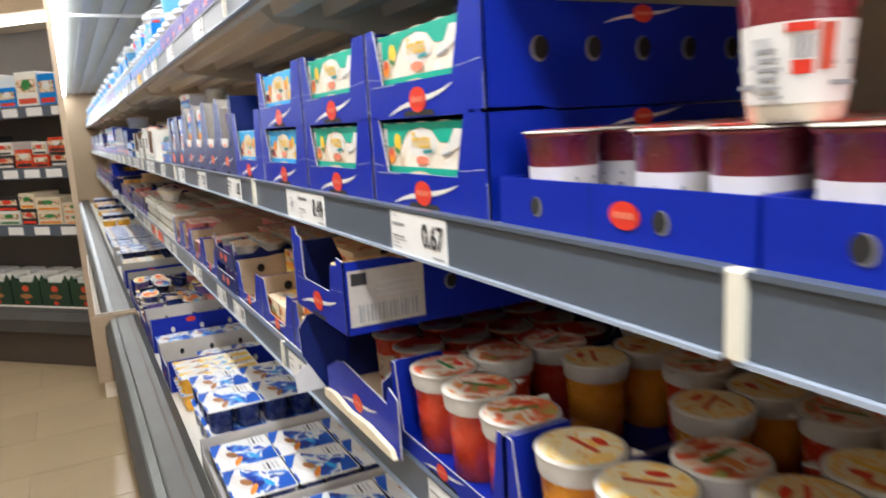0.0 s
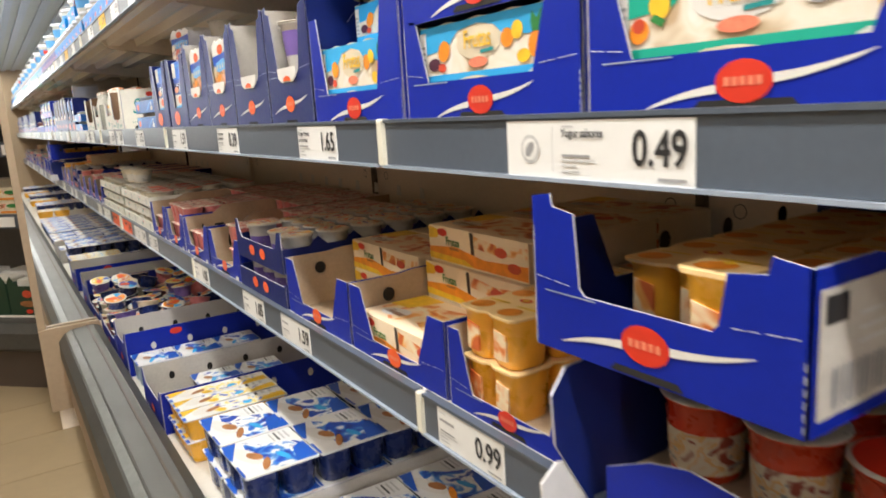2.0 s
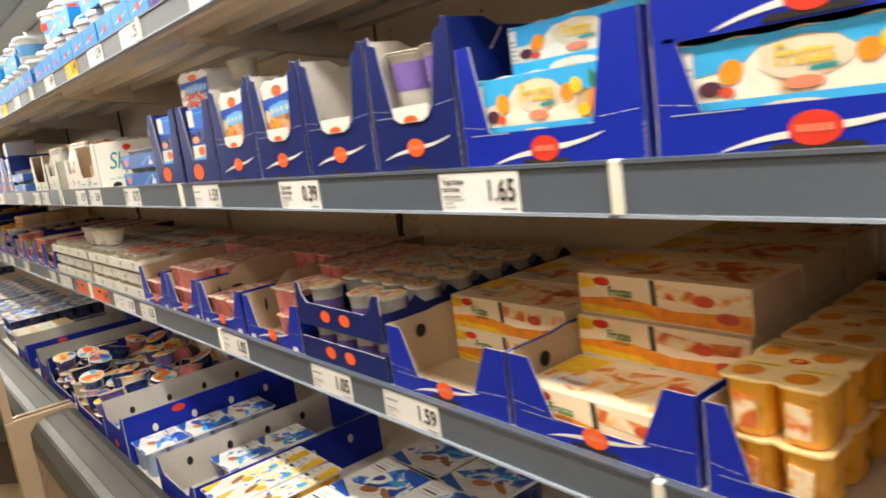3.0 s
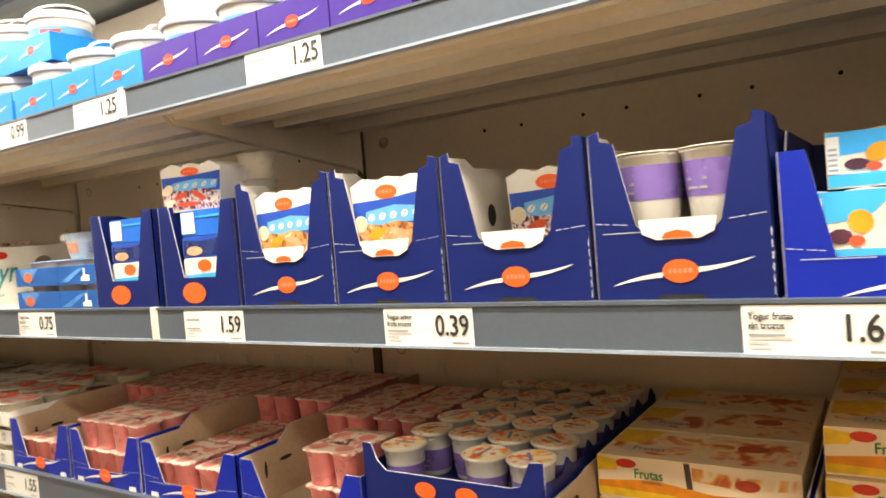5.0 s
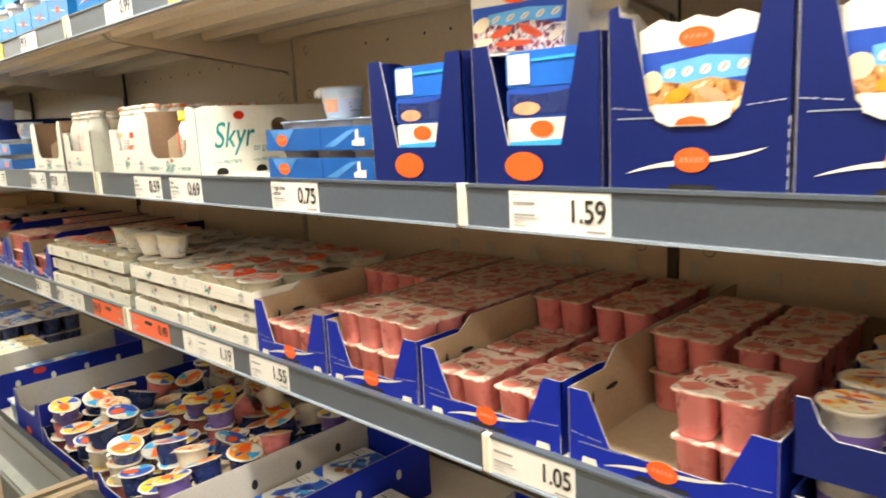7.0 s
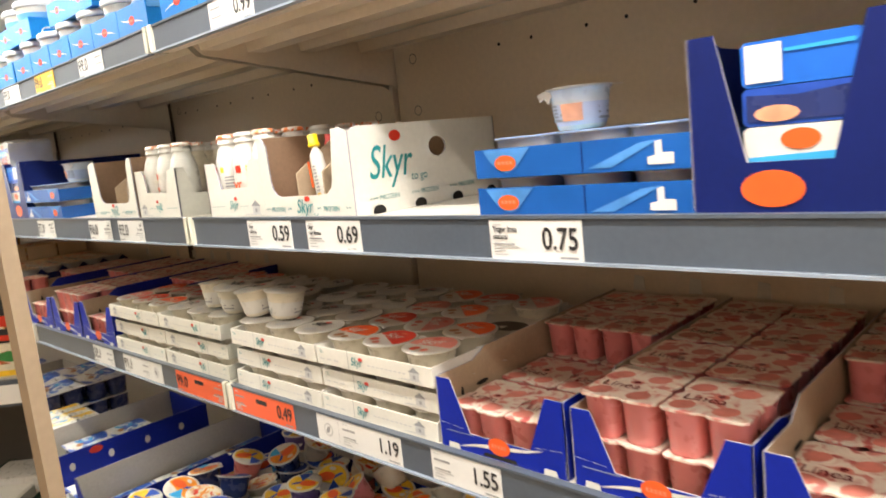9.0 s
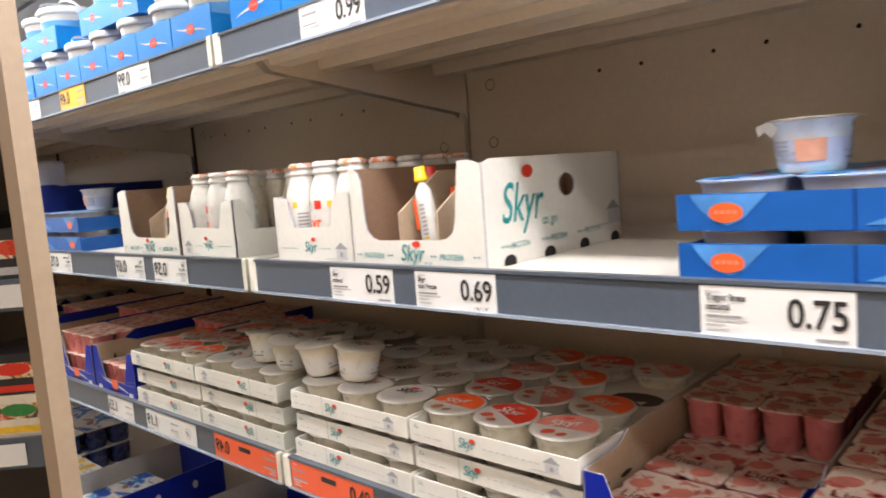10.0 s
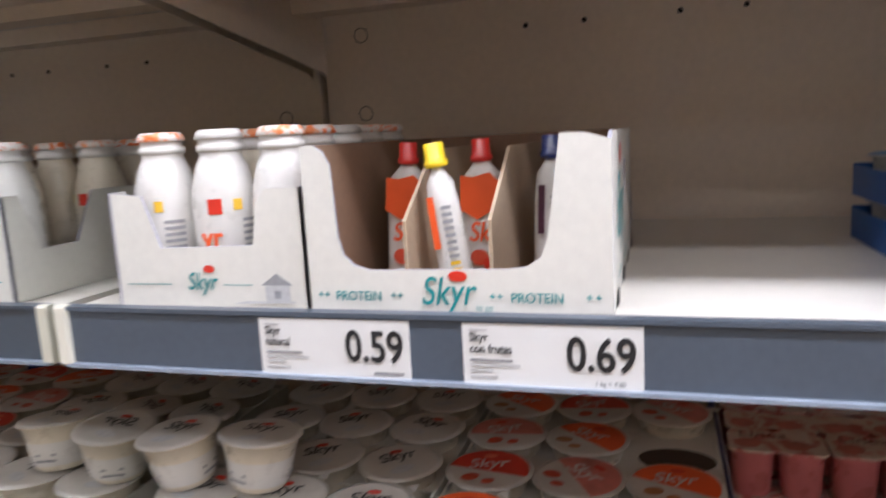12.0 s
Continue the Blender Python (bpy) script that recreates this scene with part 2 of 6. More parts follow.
# ---- mesh building ----
class Build:
    """Collects solids, each face with its material, and links them as one mesh."""

    def __init__(self):
        self.v, self.f, self.k, self.mats, self.smooth = [], [], [], [], []

    def slot(self, m):
        if m not in self.mats:
            self.mats.append(m)
        return self.mats.index(m)

    def add(self, verts, faces, m, smooth=False):
        n, s = len(self.v), self.slot(m)
        self.v += [tuple(p) for p in verts]
        for f in faces:
            self.f.append([n + i for i in f])
            self.k.append(s)
            self.smooth.append(smooth)
        return self

    def box(self, x0, y0, z0, x1, y1, z1, m, bevel=0.0):
        b = min(bevel, (x1 - x0) / 3, (z1 - z0) / 3)
        if b <= 0:
            p = [(x, y, z) for z in (z0, z1) for y in (y0, y1) for x in (x0, x1)]
            return self.add(p, [(0, 2, 3, 1), (4, 5, 7, 6), (0, 1, 5, 4), (1, 3, 7, 5), (3, 2, 6, 7), (2, 0, 4, 6)], m)
        poly = [(x0 + b, z0), (x1 - b, z0), (x1, z0 + b), (x1, z1 - b), (x1 - b, z1), (x0 + b, z1), (x0, z1 - b), (x0, z0 + b)]
        return self.slab(poly, "xz", y0, y1, m)

    def slab(self, poly, plane, a, b, m, back=None, edge=None):
        """A flat outline given in a plane, made solid between a and b across it. m faces a, back faces b."""
        put = {"xz": lambda p, q, c: (p, c, q), "yz": lambda p, q, c: (c, p, q), "xy": lambda p, q, c: (p, q, c)}[plane]
        n = len(poly)
        pa, pb = [put(p, q, a) for p, q in poly], [put(p, q, b) for p, q in poly]
        self.add(pa, [list(range(n))], m)
        self.add(pb, [list(range(n))[::-1]], back or m)
        self.add(pa + pb, [(i, (i + 1) % n, n + (i + 1) % n, n + i) for i in range(n)], edge or m)
        return self

    def lathe(self, profile, m, cx=0, cy=0, cz=0, n=20, sx=1.0, sy=1.0, square=2.0, cap=True):
        """Turned solid; square above 2 gives a rounded-square cross-section."""
        ring = []
        for i in range(n):
            a = 2 * math.pi * (i + 0.5) / n
            c, s = math.cos(a), math.sin(a)
            k = (abs(c) ** square + abs(s) ** square) ** (-1 / square)
            ring.append((c * k * sx, s * k * sy))
        pts, faces = [], []
        for r, z in profile:
            pts += [(cx + r * x, cy + r * y, cz + z) for x, y in ring]
        for j in range(len(profile) - 1):
            for i in range(n):
                k = (i + 1) % n
                faces.append((j * n + i, j * n + k, (j + 1) * n + k, (j + 1) * n + i))
        self.add(pts, faces, m, True)
        if cap:
            self.add(pts[:n], [list(range(n))[::-1]], m)
            self.add(pts[-n:], [list(range(n))], m)
        return self

    def flat(self, poly, plane, c, m):
        put = {"xz": lambda p, q: (p, c, q), "yz": lambda p, q: (c, p, q), "xy": lambda p, q: (p, q, c)}[plane]
        return self.add([put(p, q) for p, q in poly], [list(range(len(poly)))], m)

    def oval(self, p, q, rp, rq, plane, c, m, n=20, turn=0.0):
        ca, sa = math.cos(turn), math.sin(turn)
        pts = [(rp * math.cos(2 * math.pi * i / n), rq * math.sin(2 * math.pi * i / n)) for i in range(n)]
        return self.flat([(p + ca * a - sa * b, q + sa * a + ca * b) for a, b in pts], plane, c, m)

    def mesh(self, name):
        me = bpy.data.meshes.new(name)
        me.from_pydata(self.v, [], self.f)
        for m in self.mats:
            me.materials.append(m)
        me.polygons.foreach_set("material_index", self.k)
        me.polygons.foreach_set("use_smooth", self.smooth)
        bm = bmesh.new()
        bm.from_mesh(me)
        bmesh.ops.recalc_face_normals(bm, faces=bm.faces)
        bm.to_mesh(me)
        bm.free()
        me.update()
        return me


def part(name, b, parent=None, label="", m=None):
    ob = new(name, b.mesh(name) if isinstance(b, Build) else b)
    if parent:
        ob.parent = parent
    if m is not None:
        ob.matrix_basis = m
    if name in ("print", "perforation", "fixing_ring", "lid_print"):
        ob["kind"] = "stuff"
    return tagged(ob, label)


def thing(name, label, category, group="", m=None, kind=""):
    ob = new(name)
    ob.empty_display_size = 0.02
    if m is not None:
        ob.matrix_basis = m
    return tagged(ob, label, category, group, kind)


def at_shelf(x, y, z, turn=0.0, tip=0.0):
    """The frame of a thing on the shelves: its x runs along the shelf to a shopper's right, its y into the shelf."""
    return pose(x, y, z, tip, 0, -90 + turn)


TEXTS = {}


def letters(text, size, m, wide=1.0, bold=0.0, slant=0.0):
    """Flat letters in the xz plane, facing -y, from the built-in font; the origin is at the left of the base line."""
    key = (text, size, m.name, wide, bold, slant)
    if key not in TEXTS:
        cu = bpy.data.curves.new("letters", "FONT")
        cu.body, cu.size = text, size
        ob = bpy.data.objects.new("letters", cu)
        scene.collection.objects.link(ob)
        bpy.context.view_layer.update()
        me = bpy.data.meshes.new_from_object(ob.evaluated_get(bpy.context.evaluated_depsgraph_get()))
        bpy.data.objects.remove(ob)
        me.transform(Matrix(((wide, slant, 0, 0), (0, 0, 1, 0), (0, 1, 0, 0), (0, 0, 0, 1))))
        me.flip_normals()
        if bold:
            bm = bmesh.new()
            bm.from_mesh(me)
            for k, (dx, dz) in enumerate(((bold, 0), (-bold, 0), (0, bold), (0, -bold))):
                add = bmesh.new()
                add.from_mesh(me)
                bmesh.ops.translate(add, verts=add.verts, vec=(dx, -0.00005 * (k + 1), dz))
                tmp = bpy.data.meshes.new("stroke")
                add.to_mesh(tmp)
                bm.from_mesh(tmp)
                add.free()
            bm.to_mesh(me)
            bm.free()
        me.materials.clear()
        me.materials.append(m)
        TEXTS[key] = me
    return TEXTS[key]


def text_width(me):
    return max((v.co.x for v in me.vertices), default=0.0)


def logo(b, cx, cz, s, y=-0.0012, m=None, plane="xz", wings=True):
    """The dairy's plain oval with two white strokes, s wide."""
    sg0 = 1 if plane == "yz" else -1
    b.oval(cx, cz, 0.128 * s, 0.085 * s, plane, y, m or RED)
    for k in range(5):
        p = cx + s * (-0.085 + 0.036 * k)
        b.flat([(p, cz - 0.018 * s), (p + 0.024 * s, cz - 0.016 * s), (p + 0.024 * s, cz + 0.020 * s), (p, cz + 0.018 * s)], plane, y + sg0 * 0.0004, PALELOGO)
    if wings:
        for sg in (-1, 1):
            up, lo = [], []
            for i in range(7):
                t = i / 6
                w = 0.034 * s * (1 - t) ** 0.7 + 0.003 * s
                p, q = cx + sg * s * (0.125 + 0.375 * t), cz + sg * s * (0.015 + 0.03 * t + 0.045 * t * t) - 0.01 * s
                up.append((p, q + w / 2))
                lo.append((p, q - w / 2))
            b.flat(up + lo[::-1], plane, y + 0.0004, WHITE)
    return b


# ---- cartons and goods ----
def carton(name, w, d, hs, hf, tab, cut, outer, inner, label, m, logo_at=None, side_h=None, step=True, group="", holes=0, logo_mat=None, strip=True, left_h=None, left_tab=None, left_top=None):
    """An open display carton: low front between two tall stepped tabs, side walls, back and floor."""
    t = 0.0022
    side_h = side_h or hs
    lt, hl = left_tab or tab, left_top or hs
    lc = cut - tab + lt
    root = thing(name, label, "carton", group, m)
    if step:
        poly = [(0, 0), (w, 0), (w, hs), (w - tab * 0.45, hs + 0.004), (w - tab * 0.5, hs - 0.008), (w - tab, hs - 0.012), (w - cut, hf + 0.006), (w - cut - 0.006, hf),
                (lc + 0.006, hf), (lc, hf + 0.006), (lt, hl - 0.012), (lt * 0.5, hl - 0.008), (lt * 0.45, hl + 0.004), (0, hl)]
    else:
        poly = [(0, 0), (w, 0), (w, hs), (w - tab, hs), (w - cut, hf), (lc, hf), (lt, hl), (0, hl)]
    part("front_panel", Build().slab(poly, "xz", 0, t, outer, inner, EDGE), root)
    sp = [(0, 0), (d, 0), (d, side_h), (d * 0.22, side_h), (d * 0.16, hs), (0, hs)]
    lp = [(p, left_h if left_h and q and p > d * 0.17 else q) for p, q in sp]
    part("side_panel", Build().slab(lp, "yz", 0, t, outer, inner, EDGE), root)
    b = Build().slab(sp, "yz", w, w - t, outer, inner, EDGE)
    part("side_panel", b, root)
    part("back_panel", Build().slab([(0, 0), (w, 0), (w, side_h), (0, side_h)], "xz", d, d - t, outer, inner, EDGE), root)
    part("carton_floor", Build().box(t, t, 0.001, w - t, d - t, 0.004, inner), root)
    b = Build()
    if logo_at:
        logo(b, w / 2, logo_at[0], logo_at[1], m=logo_mat)
    if strip:
        b.flat([(w * 0.06, hf * 0.98 - 0.0012), (w * 0.3, hf * 0.98 - 0.0012), (w * 0.3, hf * 0.98), (w * 0.06, hf * 0.98)], "xz", -0.0008, LIP)
        b.flat([(w * 0.36, 0.002), (w * 0.64, 0.002), (w * 0.62, 0.008), (w * 0.38, 0.008)], "xz", -0.0008, HOLE)
        # worn fold lines across the tabs and down one corner
        for p0, p1, q0, q1 in ((0.003, lc * 0.86, hf + 0.010, hf + 0.006), (w - cut * 0.86, w - 0.004, hf + 0.006, hf + 0.010)):
            for k in range(4):
                u0, u1 = k / 4 + 0.02, (k + 1) / 4 - (0.03, 0.08, 0.0, 0.05)[k]
                b.flat([(p0 + (p1 - p0) * u0, q0 + (q1 - q0) * u0), (p0 + (p1 - p0) * u1, q0 + (q1 - q0) * u1), (p0 + (p1 - p0) * u1, q0 + (q1 - q0) * u1 + 0.0009), (p0 + (p1 - p0) * u0, q0 + (q1 - q0) * u0 + 0.0009)], "xz", -0.0008, WORNLINE)
        for k in range(6):
            z0 = hf * (0.08 + 0.15 * k)
            b.flat([(w - 0.0030, z0), (w - 0.0018, z0), (w - 0.0018, z0 + hf * 0.10), (w - 0.0030, z0 + hf * 0.10)], "xz", -0.0008, WORNLINE)
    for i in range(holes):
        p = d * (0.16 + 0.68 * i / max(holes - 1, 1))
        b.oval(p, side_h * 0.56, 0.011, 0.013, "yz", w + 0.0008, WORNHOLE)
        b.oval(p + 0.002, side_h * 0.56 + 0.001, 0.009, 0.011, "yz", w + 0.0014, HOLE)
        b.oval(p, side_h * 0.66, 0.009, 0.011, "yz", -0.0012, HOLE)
    if holes:
        logo(b, d * 0.50, side_h * 0.90, 0.11, w + 0.0012, plane="yz")
    if b.f:
        part("print", b, root)
    return root


def lid_print(b, r, z, style):
    """The picture on a round foil lid: a coloured field, a picture and an oval."""
    field, pic, oval, dark = style
    n = 14
    if field is BUSYFRUIT:
        arc = [(r * 0.9 * math.cos(0.2 + 3.9 * i / n), r * 0.9 * math.sin(0.2 + 3.9 * i / n)) for i in range(n + 1)]
        b.flat(arc, "xy", z + 0.0005, FRUITYELLOW if dark is ORANGE else pic)
        arc = [(r * 0.9 * math.cos(4.3 + 0.9 * i / n), r * 0.9 * math.sin(4.3 + 0.9 * i / n)) for i in range(n + 1)]
        b.flat(arc + [(-r * 0.1, -r * 0.1)], "xy", z + 0.0006, ROYAL if dark is ORANGE else SKY)
        b.flat([(-r * 0.75, r * 0.05), (-r * 0.1, -r * 0.08), (r * 0.0, r * 0.06), (-r * 0.6, r * 0.2)], "xy", z + 0.0009, ROYAL)
        b.oval(r * 0.25, r * 0.22, r * 0.50, r * 0.30, "xy", z + 0.0011, ORANGE, 14, 0.3)
        b.oval(-r * 0.2, r * 0.6, r * 0.2, r * 0.12, "xy", z + 0.0011, WHITE, 10, 0.5)
        return
    if field is WHITECARD:
        b.oval(r * 0.05, r * 0.50, r * 0.17, r * 0.10, "xy", z + 0.0010, RED, 12)
        b.oval(-r * 0.1, -r * 0.45, r * 0.32, r * 0.18, "xy", z + 0.0008, PALEINK, 12, 0.2)
        return
    if dark is PAPER:
        b.flat([(r * 0.95 * math.cos(-0.5 + 3.4 * i / n), r * 0.95 * math.sin(-0.5 + 3.4 * i / n)) for i in range(n + 1)], "xy", z + 0.0005, field)
        b.oval(-r * 0.45, -r * 0.40, r * 0.22, r * 0.17, "xy", z + 0.0009, pic, 12, 0.4)
        b.oval(-r * 0.05, -r * 0.62, r * 0.16, r * 0.12, "xy", z + 0.0009, pic, 12, 0.4)
        b.oval(r * 0.05, r * 0.62, r * 0.17, r * 0.09, "xy", z + 0.0010, RED if field is not RED else PALELOGO, 12)
        return
    if field in (BUSYLID, BUSYREDCUP, BUSYGOLDCUP):
        b.oval(0, 0, r * 0.93, r * 0.93, "xy", z + 0.0005, field, 24)
        b.oval(r * 0.1, r * 0.45, r * 0.26, r * 0.12, "xy", z + 0.0010, oval, 12)
        b.flat([(-r * 0.5, -r * 0.04), (r * 0.5, r * 0.02), (r * 0.5, r * 0.16), (-r * 0.5, r * 0.10)], "xy", z + 0.0012, dark)
        return
    pts = [(r * 0.95 * math.cos(math.pi * i / n + 0.5), r * 0.95 * math.sin(math.pi * i / n + 0.5)) for i in range(n + 1)]
    if field:
        b.flat(pts, "xy", z + 0.0005, field)
    b.oval(-r * 0.28, -r * 0.42, r * 0.34, r * 0.22, "xy", z + 0.0009, pic, 12, 0.4)
    b.oval(r * 0.15, r * 0.48, r * 0.24, r * 0.14, "xy", z + 0.0011, oval, 12)
    b.flat([(-r * 0.55, r * 0.02), (r * 0.5, r * 0.08), (r * 0.5, r * 0.2), (-r * 0.55, r * 0.14)], "xy", z + 0.0013, dark)
    b.flat([(-r * 0.3, -r * 0.14), (r * 0.55, -r * 0.1), (r * 0.55, -r * 0.04), (-r * 0.3, -r * 0.08)], "xy", z + 0.0013, dark)


def cup(name, label, rt, rb, h, body, style, band=None, m=None, foil=None, group="", seg=20, collar=None, word=None, band_at=(0.12, 0.62)):
    """A tapered pot with a rolled rim, a printed band and a foil lid that overhangs it."""
    root = thing(name, label, "yoghurt", group, m)
    b = Build()
    b.lathe([(rb * 0.92, 0.0), (rb, 0.003), (rb + (rt * 0.93 - rb) * 0.55, h * 0.55), (rt * 0.93, h * 0.93), (rt, h * 0.945), (rt, h * 0.975), (rt * 0.96, h * 0.98)], body, n=seg)
    if band:
        z0, z1 = h * band_at[0], h * band_at[1]
        r0 = rb + (rt * 0.93 - rb) * band_at[0] + 0.0006
        r1 = rb + (rt * 0.93 - rb) * band_at[1] + 0.0006
        part("pot", b, root)
        part("band", Build().lathe([(r0, z0), (r1, z1)], band, n=seg, cap=False), root)
        b = Build()
        for k in range(3):
            a = k * 2.1
            rm = (r0 + r1) / 2 + 0.0012
            for q in range(3):
                zz = z0 + (z1 - z0) * (0.2 + 0.25 * q)
                pts = [(rm * 1.0 * math.cos(a + e), rm * math.sin(a + e), zz + dz) for e, dz in ((-0.35, 0), (0.35, 0), (0.35, 0.003), (-0.35, 0.003))]
                b.add(pts, [(0, 1, 2, 3)], GREYINK)
        part("print", b, root)
    else:
        part("pot", b, root)
    if collar:
        r0, r1 = rb + (rt * 0.93 - rb) * 0.62 + 0.0006, rt * 0.93 + 0.0006
        part("collar", Build().lathe([(r0, h * 0.62), (r1, h * 0.93)], collar, n=seg, cap=False), root)
    b = Build()
    b.lathe([(rt * 1.02, h * 0.985), (rt * 1.05, h * 0.985), (rt * 1.04, h), (rt * 0.9, h + 0.0008)], foil or FOIL, n=seg)
    tab = [(rt * 0.7, rt * 0.85), (rt * 1.0, rt * 0.95), (rt * 0.95, rt * 0.6)]
    b.slab(tab, "xy", h * 0.985, h, foil or FOIL)
    lid = part("lid", b, root)
    if style:
        b = Build()
        lid_print(b, rt, h + 0.0008, style)
        part("lid_print", b, lid)
    if word:
        tm = letters("Skyr", rt * 0.62, word, 0.85, 0.0003, 0.2)
        part("lettering", tm, lid, m=pose(-text_width(tm) / 2, rt * 0.02, h + 0.0024, -90))
    return root


def four_pack(name, label, w, l, h, body, lid, style, m=None, nx=2, ny=2, text=""):
    """Square pots joined by one printed foil lid."""
    root = thing(name, label, "yoghurt pack", "", m)
    b = Build()
    s = w / nx
    e = l / ny
    b.lathe([(0.36, 0), (0.40, 0.003), (0.46, h * 0.9), (0.485, h * 0.93), (0.485, h * 0.96)], body, n=16, sx=s, sy=e, square=4.0)
    me = b.mesh("pot")
    for i in range(nx):
        for j in range(ny):
            part("pot", me, root, m=pose(s * (i + 0.5), e * (j + 0.5), 0))
    if body is POTYELLOW:
        for i in range(nx):
            part("pot_label", Build().slab([(s * (i + 0.24), h * 0.16), (s * (i + 0.66), h * 0.16), (s * (i + 0.70), h * 0.66), (s * (i + 0.26), h * 0.72)], "xz", e * 0.040, e * 0.10, BUSYPEACH), root, "printed paper label")
    b = Build()
    c, g = 0.006, 0.005
    low = [(c, 0), (w - c, 0)] if nx == 1 else [(c, 0), (s - 2 * c, 0), (s - 0.003, g), (s + 0.003, g), (s + 2 * c, 0), (w - c, 0)]
    right = [(w, c), (w, l - c)] if ny == 1 else [(w, c), (w, e - 2 * c), (w - g, e - 0.003), (w - g, e + 0.003), (w, e + 2 * c), (w, l - c)]
    poly = low + right + [(w - p, l - q) for p, q in low] + [(w - p, l - q) for p, q in right]
    b.slab(poly, "xy", h * 0.955, h, lid)
    lid_part = part("lid", b, root)
    b = Build()
    field, pic, oval, dark = style
    for i in range(nx):
        for j in range(ny):
            x, y = s * (i + 0.5), e * (j + 0.5)
            b.oval(x - s * 0.1, y - e * 0.15, s * 0.30, e * 0.22, "xy", h + 0.0006, pic, 12, 0.5)
            if text:
                continue
            b.flat([(x - s * 0.3, y + e * 0.12), (x + s * 0.34, y + e * 0.16), (x + s * 0.34, y + e * 0.24), (x - s * 0.3, y + e * 0.2)], "xy", h + 0.0009, dark)
    if field:
        b.flat([(w * 0.04, l * 0.04), (w * 0.96, l * 0.04), (w * 0.96, l * 0.18), (w * 0.04, l * 0.14)], "xy", h + 0.0004, field)
    b.oval(w * 0.5, l * 0.5, w * 0.09, l * 0.055, "xy", h + 0.0012, oval, 14)
    b.oval(w * 0.5, l * 0.5, 0.006, 0.006, "xy", h + 0.0014, dark, 4)
    part("lid_print", b, lid_part)
    if text:
        tm = letters(text, w * 0.24, dark, 1.0)
        o = part("lettering", tm, root, m=pose(w * 0.12, l * 0.30, h + 0.0018, -90))
    return root


